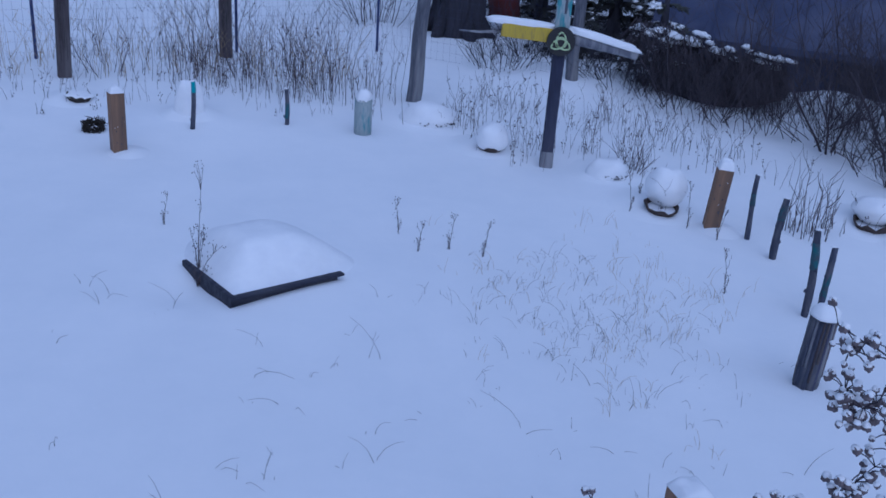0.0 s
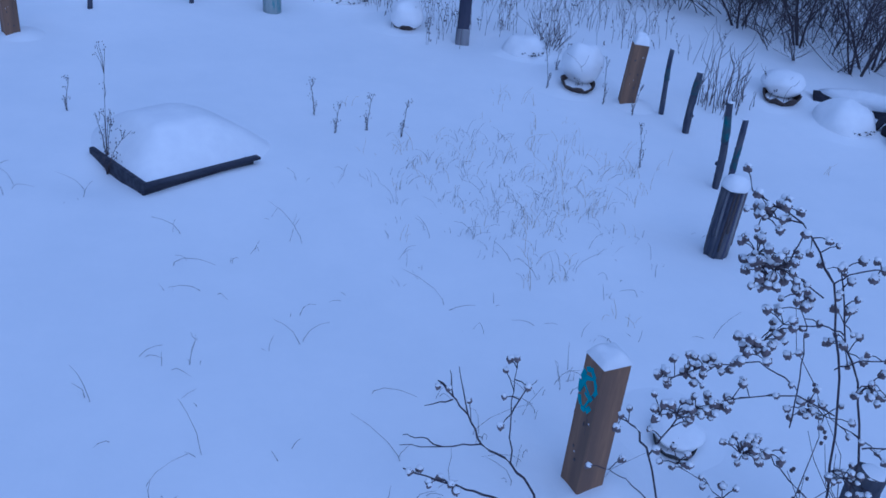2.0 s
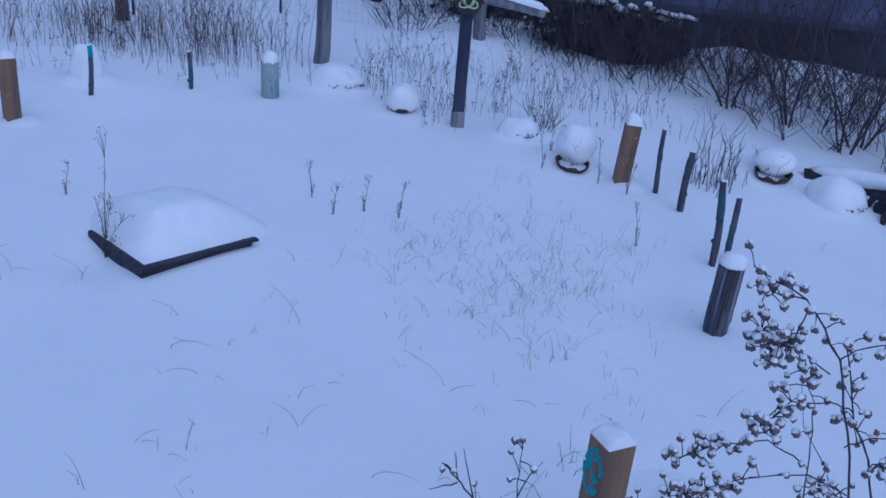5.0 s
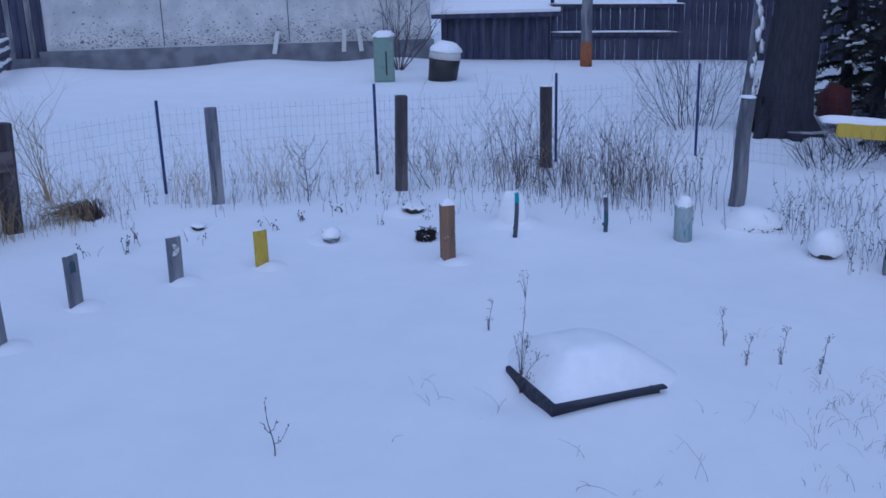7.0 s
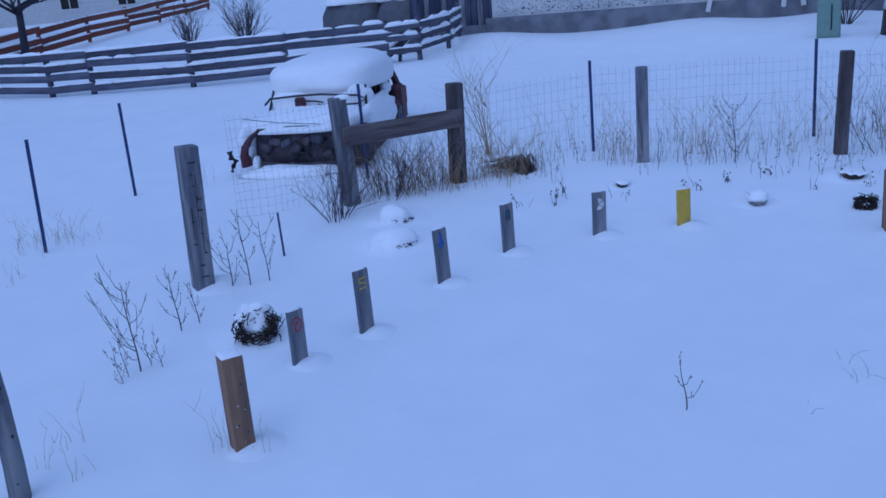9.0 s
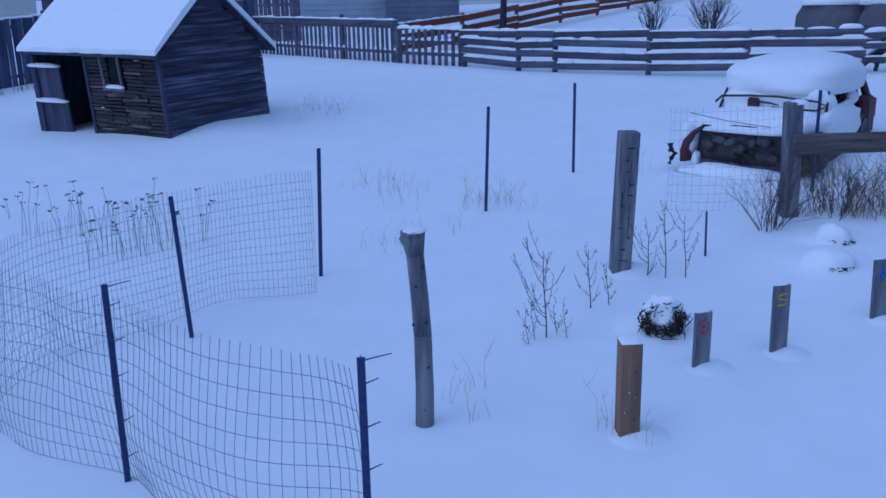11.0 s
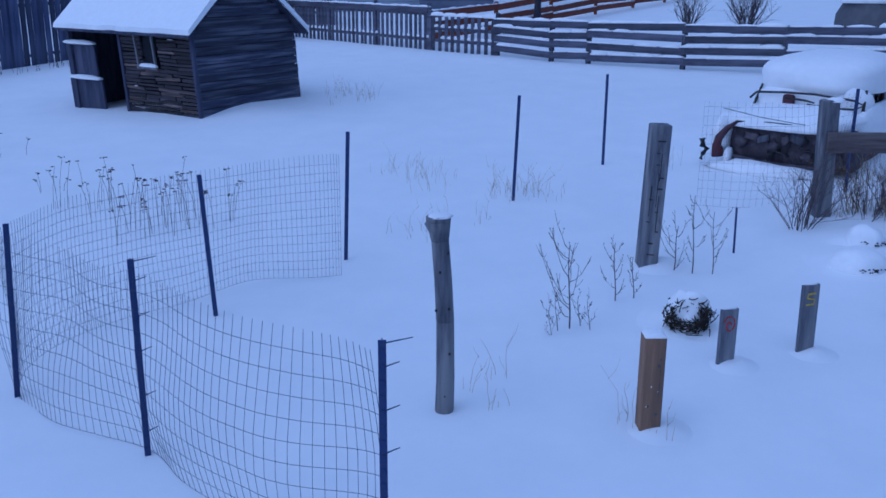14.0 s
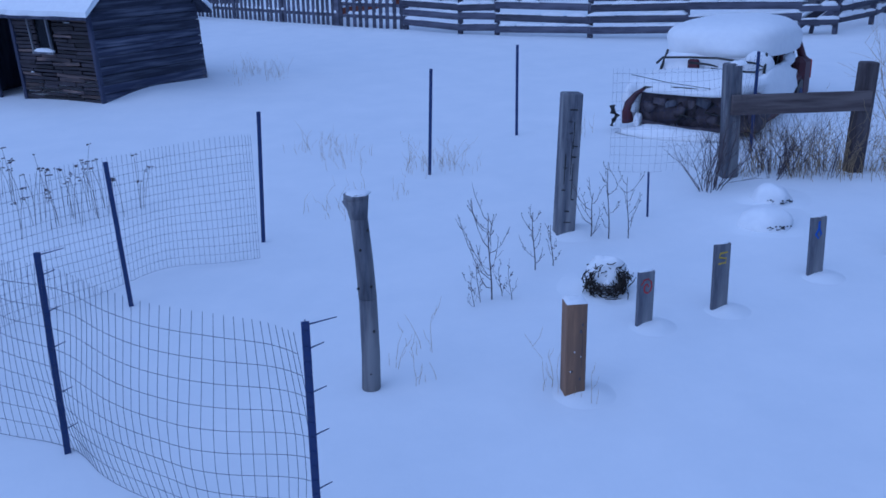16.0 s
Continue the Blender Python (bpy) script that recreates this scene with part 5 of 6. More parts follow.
part("hood_wire", Shape().tube([(-0.90, -0.12, 0.93), (-0.3, -0.14, 0.84), (0.35, -0.12, 0.78)], 0.006, 0.005, 5), PLASTIC, car)
part("front_snow", Shape().blob((-0.98, 0.42, 0.45), (0.18, 0.48, 0.34), 0.35, 1.8, -0.9, 12, 18, 4), CAP, car)
part("cabin", Shape().box((0, 2.45, 0.96), (1.46, 2.4, 0.66), None, 0.15), GLASS, car, "dark cabin glass")
part("windshield_snow", Shape().blob((0.0, 1.28, 0.92), (0.90, 0.34, 0.36), 0.08, 1.5, -0.6, 14, 24, 0, 0.7), CAP, car)
ringp = [(-0.89, 0.96, 1.00), (-0.78, 0.93, 1.10), (-0.3, 0.86, 1.13), (0.13, 0.86, 1.13), (0.71, 0.92, 1.07), (0.86, 0.96, 1.0), (0.72, 0.88, 0.94), (0.37, 0.84, 0.94), (0.05, 0.84, 0.97)]
part("windshield_rim", Shape().tube(ringp, 0.020, 0.016, 6), PLASTIC, car)
part("wiper", Shape().tube([(-0.30, 0.83, 1.05), (0.02, 0.82, 1.03), (0.16, 0.83, 1.00)], 0.022, 0.012, 6), PLASTIC, car)
part("mirror", Shape().box((-0.24, 0.86, 1.03), (0.19, 0.07, 0.15), None, 0.03), CARRED, car, "dark red panel behind the windscreen")
part("roof", Shape().box((-0.02, 2.40, 1.30), (1.36, 2.0, 0.07), None, 0.03), CARRED, car)
part("roof_snow", Shape().blob((-0.02, 2.37, 1.27), (0.99, 1.38, 0.44), 0.10, 1.2, -0.3, 22, 40, 0, 0.66), CAP, car)
for sx in (-1, 1):
    part("pillar", Shape().tube([(sx * 0.84, 0.98, 0.85), (sx * 0.80, 1.22, 1.20)], 0.026, 0.022, 6), PLASTIC, car)
    part("door_pillar", Shape().tube([(sx * 0.80, 2.3, 0.72), (sx * 0.76, 2.35, 1.30)], 0.035, 0.03, 6), CARRED, car)
    part("rear_pillar", Shape().tube([(sx * 0.74, 3.45, 1.34), (sx * 0.78, 3.65, 1.1), (sx * 0.84, 3.85, 0.8)], 0.06, 0.075, 8, True, 0.1), CARRED, car)
    part("quarter_panel", Shape().box((sx * 0.80, 3.8, 0.60), (0.26, 0.62, 0.66), None, 0.09), CARRED, car)
    part("tail_light", Shape().box((sx * 0.86, 4.13, 0.68), (0.13, 0.05, 0.34), None, 0.02), REDP, car)
    part("window_snow", Shape().blob((sx * 0.78, 2.9, 0.95), (0.06, 0.42, 0.13), 0.4, 2, None, 10, 16, sx), CAP, car)
    part("side_snow", Shape().blob((sx * 0.88, 1.75, 0.60), (0.16, 1.35, 0.38), 0.3, 1.8, -0.8, 12, 22, sx), CAP, car)
    for wy in (0.75, 3.4):
        w = part("wheel", Shape().tube([(sx * 0.72, wy, 0.25), (sx * 0.92, wy, 0.25)], 0.31, 0.31, 20, False), PLASTIC, car)
        part("rim", Shape().tube([(sx * 0.90, wy, 0.25), (sx * 0.93, wy, 0.25)], 0.17, 0.16, 14, False), STEEL, w)

# ---- cabin shed ----
SH = (-19.80, -2.16)
shed = thing("shed", SH[0], SH[1], "old dark plank shed with a snow-loaded roof and porch", "shed", rz=along(SH, (-22.10, -0.10))[1], dz=-0.1, lean=(0.6, -1))
W, L, E = 3.1, 4.12, 1.98      # gable width, length, eave height; the length runs to +y
RIDGE = 3.22
rs = random.Random(3)
rows = 11
for k in range(rows):
    z0, z1 = E * k / rows, E * (k + 1) / rows - 0.012
    part("plank", Shape().box((W / 2, 0.0 + rs.uniform(-0.008, 0.008), (z0 + z1) / 2), (W - rs.uniform(0, 0.03), 0.035, z1 - z0), Matrix.Rotation(radians(rs.uniform(-0.4, 0.4)), 4, "Y")), PLANKH, shed)
for k in range(5):
    z0 = E + (RIDGE - E) * k / 5
    u = 1 - (k + 0.5) / 5
    part("plank", Shape().box((W / 2, rs.uniform(-0.008, 0.008), z0 + 0.1), (max(0.3, W * u), 0.035, (RIDGE - E) / 5 - 0.012)), PLANKH, shed)
part("gable_backing", Shape().add([(0.02, 0.05, 0), (W - 0.02, 0.05, 0), (W - 0.02, 0.05, E), (W / 2, 0.05, RIDGE - 0.05), (0.02, 0.05, E), (0.02, 0.09, 0), (W - 0.02, 0.09, 0), (W - 0.02, 0.09, E), (W / 2, 0.09, RIDGE - 0.05), (0.02, 0.09, E)],
     [(0, 1, 2, 3, 4), (9, 8, 7, 6, 5), (0, 5, 6, 1), (1, 6, 7, 2), (2, 7, 8, 3), (3, 8, 9, 4), (4, 9, 5, 0)]), DARK, shed)
PY = 2.3        # the porch begins here
for k in range(26):
    z = 0.04 + k * 0.080
    for y0, y1 in (((0.05, 1.10), (1.62, PY)) if 14 <= k <= 23 else ((0.05, PY),)):
        m = max(1, int((y1 - y0) / 0.5))
        cuts = [y0] + [y0 + (y1 - y0) * (i + rs.uniform(-0.3, 0.3)) / m for i in range(1, m)] + [y1]
        for a, b in zip(cuts, cuts[1:]):
            part("slab", Shape().box((rs.uniform(-0.02, 0.025), (a + b) / 2, z), (0.05, b - a - 0.01, rs.uniform(0.045, 0.082)), Matrix.Rotation(radians(rs.uniform(-3, 3)), 4, "X"), 0.01), SLABPALE if rs.random() < 0.2 else SLAB, shed)
            if rs.random() < 0.06:
                part("ledge_snow", Shape().blob((0, 0, 0), (0.02, rs.uniform(0.04, 0.16), 0.014), 0.5, 3, -0.4, 6, 10, a), CAP, shed, at=pose(-0.035, (a + b) / 2, z + 0.035))
win = part("window", Shape().box((0.04, 1.425, 1.52), (0.02, 0.50, 0.76)), GLASS, shed, "small dark window with a weathered frame")
for c, sz in (((-0.02, 1.425, 1.90), (0.05, 0.58, 0.05)), ((-0.02, 1.425, 1.13), (0.06, 0.60, 0.06)), ((-0.02, 1.16, 1.52), (0.05, 0.05, 0.74)), ((-0.02, 1.69, 1.52), (0.05, 0.05, 0.74))):
    part("window_frame", Shape().box(c, sz, None, 0.005), GREY, win)
part("sill_snow", Shape().blob((-0.05, 1.425, 1.17), (0.07, 0.3, 0.06), 0.2, 2, -0.3), CAP, shed)
part("back_wall", Shape().box((W - 0.03, L / 2, E / 2), (0.06, L - 0.14, E)), DARK, shed)
part("porch_wall", Shape().box((W / 2 + 0.55, PY, E / 2), (W - 1.2, 0.06, E - 0.01)), DARK, shed)
part("end_wall", Shape().box((W / 2, L - 0.04, E / 2), (W - 0.14, 0.06, E - 0.01)), DARK, shed)
for c, sz in (((0.02, 3.72, 0.36), (0.06, 1.15, 0.74)), ((0.04, 3.78, 1.16), (0.06, 1.0, 0.70))):
    part("porch_board", Shape().box(c, sz, None, 0.01), DARK, shed)
for y, z in ((3.72, 0.77), (3.78, 1.55)):
    part("ledge_snow", Shape().blob((0.0, y, z), (0.13, 0.58, 0.07), 0.2, 2, -0.3), CAP, shed)
for y in (0.02, PY, L - 0.05):
    part("corner_post", Shape().box((-0.01, y, E / 2), (0.09, 0.09, E), None, 0.01), DARK, shed)
for sgn in (0, 1):
    x0, x1 = (-0.22, W / 2) if sgn == 0 else (W + 0.35, W / 2)
    za = E - (0.22 if sgn == 0 else 0.35) * (RIDGE - E) / (W / 2)
    for nm, dz, th, mt, ov in (("roof", 0.02, 0.06, DARK, 0.14), ("roof_snow", 0.08, 0.13, CAP, 0.17)):
        s = Shape()
        ny = 24
        for k in range(ny + 1):
            y = -ov + (L + 2 * ov) * k / ny
            j = 0.03 * noise.noise(Vector((y * 2, dz * 30, sgn))) if nm == "roof_snow" else 0
            s.v += [(x0 + (j * 2 if sgn == 0 else -j * 2), y, za + dz), (x1, y, RIDGE + dz), (x1, y, RIDGE + dz + th + j), ((x0 + x1) / 2, y, (za + RIDGE) / 2 + dz + th * 1.15 + j), (x0, y, za + dz + th * 0.8 + j)]
        for k in range(ny):
            s.f += [(k * 5 + i, k * 5 + (i + 1) % 5, k * 5 + 5 + (i + 1) % 5, k * 5 + 5 + i) for i in range(5)]
        s.f += [(4, 3, 2, 1, 0), tuple(ny * 5 + i for i in range(5))]
        s.smooth = [False] * len(s.f)
        part(nm, s, mt, shed)


# the whole frame has racked sideways, the porch end most; shear fitted to the camera's view
for ob in [o for c in shed.children for o in (c, *c.children)]:
    for v in ob.data.vertices:
        p = ob.matrix_local @ v.co
        v.co.y += p.z * (0.085 + 0.028 * max(0.0, p.y)) * min(1.0, (E + 0.3) / max(p.z, 0.1))


# ---- plank fences ----
def board_fence(name, a, b, h, bw, gap, mat, label, rails=(0.3, 0.8), alternate=True, top_snow=0.05, seed=1, group="yard fences"):
    rr = random.Random(seed)
    n, hd = along(a, b)
    ob = thing(name, a[0], a[1], label, "fence", group, hd)
    count = int(n / (bw + gap))
    slope = gz(*b) - gz(*a)
    board = Shape().box((0, 0, 0), (bw, 0.022, h + 0.2), None, 0.004).mesh("board")
    for k in range(count):
        u = (k + 0.5) / count
        part("board", board, mat, ob, at=pose(n * u + rr.uniform(-0.9, 0.9) * min(gap, 0.03), (0.045 if alternate and k % 2 else -0.045 if alternate else -0.04) + rr.uniform(-0.008, 0.008), slope * u + h / 2 - 0.1 + rr.uniform(-0.02, 0.02), 0, rr.uniform(-0.5, 0.5), 0))
    for z in rails:
        s = Shape()
        s.v = [(x, y, slope * (x / n) + z * h + dz) for x in (0, n) for y, dz in ((-0.025, -0.05), (0.025, -0.05), (0.025, 0.05), (-0.025, 0.05))]
        s.f, s.smooth = [(0, 1, 5, 4), (1, 2, 6, 5), (2, 3, 7, 6), (3, 0, 4, 7), (3, 2, 1, 0), (4, 5, 6, 7)], [False] * 6
        part("rail", s, mat, ob)
        if z < 0.75 and gap > 0.04:
            sn = Shape()
            for k in range(count):
                if rr.random() < 0.8:
                    sn.blob((n * (k + 1.0) / count, -0.03, slope * k / count + z * h + 0.09), ((bw + gap) * 0.35, 0.05, 0.07), 0.3, 3, -0.4, 5, 8, k)
            tagged(part("rail_snow", sn, CAP, ob), kind="stuff")
    posts = max(2, int(n / 2.4) + 1)
    for k in range(posts):
        u = k / (posts - 1)
        part("post", Shape().box((0, 0, (h + 0.16) / 2 - 0.1), (0.11, 0.11, h + 0.36), None, 0.01), mat, ob, at=pose(n * u, 0, slope * u))
    if name == "picket_fence":
        part("top_board", Shape().box((0, 0, 0), (math.hypot(n, slope), 0.03, 0.2), None, 0.004), mat, ob, at=pose(n / 2, -0.068, slope / 2 + h - 0.1, 0, -math.degrees(math.atan2(slope, n)), 0))
    if top_snow:
        s = Shape()
        m = int(n / 0.5)
        for k in range(m):
            u = (k + 0.5) / m
            s.blob((n * u, 0, slope * u + h + 0.01 + rr.uniform(-0.01, 0.01)), (0.36, 0.09, top_snow * rr.uniform(0.8, 1.4)), 0.2, 2, -0.2, 5, 10, k)
        part("top_snow", s, CAP, ob)
    return ob


board_fence("board_fence", (-20.5, -18.0), (-33.4, -7.3), 2.15, 0.20, 0.017, FENCEB, "tall dark board fence with snow along its top", (0.15, 0.88), False, 0.05, 2)
board_fence("board_fence", (-33.4, -7.3), (-38.6, -0.5), 2.1, 0.20, 0.017, FENCEB, "tall dark board fence behind the shed", (0.15, 0.88), False, 0.05, 3)
board_fence("picket_fence", (-38.6, -0.5), (-31.3, 4.25), 1.4, 0.15, 0.10, RAILW, "grey picket fence with snow between its boards", (0.25, 0.85), False, 0.05, 4)
board_fence("fence_gate", (-31.2, 4.3), (-28.9, 6.1), 1.15, 0.15, 0.13, RAILW, "low slatted gate section packed with snow", (0.3, 0.62), False, 0.09, 5)


def rail_fence(name, pts, heights, label, mat, rw=0.15, snow=0.05, ph=1.25, group="rail fences", pw=0.13):
    ob = thing(name, pts[0][0], pts[0][1], label, "rail fence", group)
    o = ob.matrix_world.translation
    for p in pts:
        part("post", Shape().box((p[0] - o.x, p[1] - o.y, gz(*p) - o.z + ph / 2 - 0.1), (pw, pw, ph + 0.2), Matrix.Rotation(0.8, 4, "Z"), 0.012), mat, ob)
    for a, b in zip(pts, pts[1:]):
        n, hd = along(a, b)
        tilt = math.degrees(math.atan2(gz(*b) - gz(*a), n))
        for z in heights:
            m = Matrix.Translation(((a[0] + b[0]) / 2 - o.x, (a[1] + b[1]) / 2 - o.y, (gz(*a) + gz(*b)) / 2 - o.z + z + rng.uniform(-0.03, 0.03))) @ Matrix.Rotation(radians(hd), 4, "Z") @ Matrix.Rotation(radians(-tilt + rng.uniform(-1.3, 1.3)), 4, "Y")
            part("rail", Shape().box((0, -0.09, 0), (n + 0.08, 0.045, rw), None, 0.006), mat, ob, at=m)
            if snow:
                k = max(2, int(n / 0.6))
                sn = Shape()
                for i in range(k):
                    sn.blob((-n / 2 + n * (i + 0.5) / k, -0.09, rw / 2), (n / k * rng.uniform(0.4, 0.75), 0.06, snow * rng.uniform(0.5, 1.9)), 0.35, 2, -0.15, 5, 9, i)
                tagged(part("rail_snow", sn, CAP, ob, at=m), kind="stuff")
    return ob


rail_fence("rail_fence", [(-28.9, 6.1), (-26.85, 7.3), (-26.1, 8.2), (-24.1, 10.25), (-22.5, 12.3), (-21.4, 14.9)], (0.2, 0.5, 0.8, 1.08), "weathered four-rail fence with snow on each rail", RAILW, 0.2, 0.06, 1.2)
rail_fence("rail_fence", [(-21.4, 14.9), (-21.1, 15.8), (-22.0, 17.6), (-23.4, 19.2)], (0.35, 0.7, 1.0), "short grey rail fence climbing to the barn", RAILW, 0.15, 0.08, 1.2)
rail_fence("ramp_rail", [(-32.7 - 22.4 * k / 6, 4.4 + 19.4 * k / 6) for k in range(8)], (0.28, 0.62, 1.02), "long red-brown stained railing climbing behind the yard", REDWOOD, 0.24, 0.035, 1.2)

# ---- collapsed boards at the end of the rail fence ----
for x, y, ln, tilt, rz, nm in ((-21.46, 15.27, 1.5, 38, 48, "rail"), (-22.5, 16.72, 1.7, 42, 50, "rail"), (-24.41, 18.67, 1.4, 30, 40, "rail"), (-24.76, 19.57, 1.3, -55, 62, "rail")):
    ob = thing("broken_board", x, y, "weathered broken fence board propped in snow", "board", "collapsed fence boards", rz)
    rot = Matrix.Rotation(radians(-tilt), 4, "Y")
    part("board", Shape().box((0, 0, 0.42), (ln, 0.045, 0.2), rot, 0.008), RAILW, ob)
    part("prop_post", Shape().box((0.1, 0.09, 0.35), (0.1, 0.1, 1.0), Matrix.Rotation(radians(tilt * 0.2), 4, "Y"), 0.01), RAILW, ob)
    part("snow_cap", Shape().blob((0, 0, 0.10), (ln * 0.5, 0.06, 0.05), 0.4, 3, -0.3, 8, 18, x), CAP, ob, at=Matrix.Translation((0, 0, 0.42)) @ rot)

# ---- stucco house with concrete foundation ----
A, B = (-22.95, 20.1), (-13.4, 27.05)
n, hd = along(A, B)
house = thing("stucco_house", A[0], A[1], "white stucco house wall, flaking above a concrete footing", "house", rz=hd, dz=-0.4)
part("wall", Shape().box((n / 2, 3.0, 2.6), (n, 6.0, 4.0), None, 0.02), STUCCO, house)
part("foundation", Shape().box((n / 2, 2.96, 0.5), (n + 0.15, 6.15, 1.0), None, 0.02), CONCRETE, house)
s = Shape()
rr = random.Random(9)
for k in range(2600):
    z = 1.05 + abs(rr.gauss(0, 0.32)) + (rr.uniform(0, 2.2) if rr.random() < 0.22 else 0)
    x, w = rr.uniform(0.3, n - 0.3), rr.uniform(0.006, 0.034) * (1.8 if rr.random() < 0.12 else 1)
    m = rr.randint(5, 7)
    rim = [(x + w * rr.uniform(0.4, 1) * math.cos(6.283 * i / m), -0.005, z + 0.6 * w * rr.uniform(0.4, 1) * math.sin(6.283 * i / m)) for i in range(m)]
    s.add(rim + [(px, 0.02, pz) for px, _, pz in rim], [tuple(range(m)), *[((i + 1) % m, i, m + i, m + (i + 1) % m) for i in range(m)]])
tagged(part("flaked_paint", s, FLAKE, house, "dark flaked patches"), kind="stuff")
for x in (n * 0.3, n * 0.62):
    part("wall_seam", Shape().box((x, -0.004, 2.8), (0.03, 0.02, 3.5)), CONCRETE, house)
part("corner_trim", Shape().box((0.06, -0.02, 2.8), (0.14, 0.05, 3.6)), DARK, house)
part("roof", Shape().box((n / 2, 3.0, 4.7), (n + 0.9, 7.0, 0.2)), CAP, house)
for k, x in enumerate((6.9, 9.0, 9.5)):
    part("leaning_board", Shape().box((x, -0.25, 1.05), (0.14, 0.05, 0.7), Matrix.Rotation(radians(12 - 9 * k), 4, "Y"), 0.01), WHITESIDE, house)

barn = thing("plank_barn", A[0], A[1], "dark upright-plank lean-to beside the stucco house", "barn", rz=hd, dz=-0.3)
rr = random.Random(4)
for k in range(13):
    part("plank", Shape().box((-0.12 - 0.2 * k, 0.25 + rr.uniform(-0.02, 0.02), 1.8), (0.185, 0.04, 3.6), Matrix.Rotation(radians(rr.uniform(-1, 1)), 4, "Y"), 0.006), (DARK, GREY, DARK)[k % 3], barn)
part("back_wall", Shape().box((-1.4, 3.0, 1.8), (2.7, 5.3, 3.6)), DARK, barn)
part("sill", Shape().box((-1.3, 0.1, 0.45), (2.7, 0.3, 0.5), None, 0.02), CONCRETE, barn)

# ---- low outbuilding, back fences, pole ----
C, D = (-13.3, 27.6), (-10.05, 29.0)
n2, hd2 = along(C, D)
out = thing("outbuilding", C[0], C[1], "low dark outbuilding under a snow-covered roof", "outbuilding", rz=hd2, dz=-0.2)
part("wall", Shape().box((n2 / 2, 2.0, 0.8), (n2, 4.0, 1.6)), DARK, out)
for k in range(17):
    part("plank", Shape().box((0.1 + k * 0.205, -0.02, 0.8), (0.19, 0.03, 1.55), None, 0.004), DARK, out)
s = Shape()
s.v = [(-0.3, -0.35, 1.55), (n2 + 0.3, -0.35, 1.55), (n2 + 0.3, 2.2, 2.75), (-0.3, 2.2, 2.75), (-0.3, -0.35, 1.75), (n2 + 0.3, -0.35, 1.75), (n2 + 0.3, 2.2, 2.95), (-0.3, 2.2, 2.95)]
s.f, s.smooth = [(3, 2, 1, 0), (4, 5, 6, 7), (0, 1, 5, 4), (1, 2, 6, 5), (2, 3, 7, 6), (3, 0, 4, 7)], [False] * 6
part("roof_snow", s, CAP, out)
part("fascia", Shape().box((n2 / 2, -0.38, 1.58), (n2 + 0.6, 0.05, 0.14)), DARK, out)
railed = board_fence("board_fence", (-9.95, 28.9), (-6.3, 30.6), 1.75, 0.15, 0.0, DARK, "dark board fence with two snowy rails", (0.4, 0.97), False, 0.03, 6)
rn = along((-9.95, 28.9), (-6.3, 30.6))[0]
rise = math.degrees(math.atan2(gz(-6.3, 30.6) - gz(-9.95, 28.9), rn))
for z in (0.82, 1.70):
    m = pose(0, -0.10, z, 0, -rise, 0)
    part("front_rail", Shape().box((rn / 2, 0, 0), (rn, 0.06, 0.13), None, 0.008), DARK, railed, at=m)
    part("rail_snow", Shape().blob((rn / 2, 0, 0.065), (rn * 0.5, 0.07, 0.045), 0.3, 3, -0.2, 10, 40, z, 0.6), CAP, railed, at=m)
board_fence("board_fence", (-6.3, 30.6), (0.5, 33.0), 2.3, 0.19, 0.0, DARK, "tall dark solid board fence", (0.3, 0.8), False, 0, 7)
pole2 = thing("utility_pole", -8.40, 27.55, "grey utility pole with a rusty orange base", "pole")
part("shaft", Shape().tube([(0, 0, 0.6), (0.03, 0, 3), (0.05, 0, 7)], 0.17, 0.14, 14, True, 0.03), GREY, pole2)
part("base", Shape().tube([(0, 0, -0.2), (0, 0, 0.75)], 0.19, 0.175, 14, True, 0.05), RUST, pole2)

cab = thing("utility_cabinet", -12.58, 22.43, "pale green metal utility cabinet with snow on top", "utility box", rz=30)
part("body", Shape().box((0, 0, 0.55), (0.56, 0.45, 1.3), None, 0.02), GREENP, cab)
part("door", Shape().box((0, -0.235, 0.58), (0.50, 0.02, 1.1), None, 0.006), GREENP, cab)
part("handle", Shape().box((0.06, -0.255, 0.5), (0.035, 0.025, 0.62), None, 0.004), BLACK, cab)
part("snow_cap", ring_cap(0.56, 0.46, 0.16), CAP, cab, at=pose(0, 0, 1.2))
bar = thing("barrel", -11.26, 23.37, "black tilted barrel with a snowy rim", "barrel", lean=(0, 8))
part("body", Shape().tube([(0, 0, -0.1), (0, 0, 0.35), (0, 0, 0.62)], 0.40, 0.44, 20, True), PLASTIC, bar)
part("rim", Shape().tube([(0, 0, 0.58), (0, 0, 0.80)], 0.45, 0.43, 20, True), WHITESIDE, bar)
part("snow_cap", ring_cap(0.82, 0.82, 0.26), CAP, bar, at=pose(0, 0, 0.8))


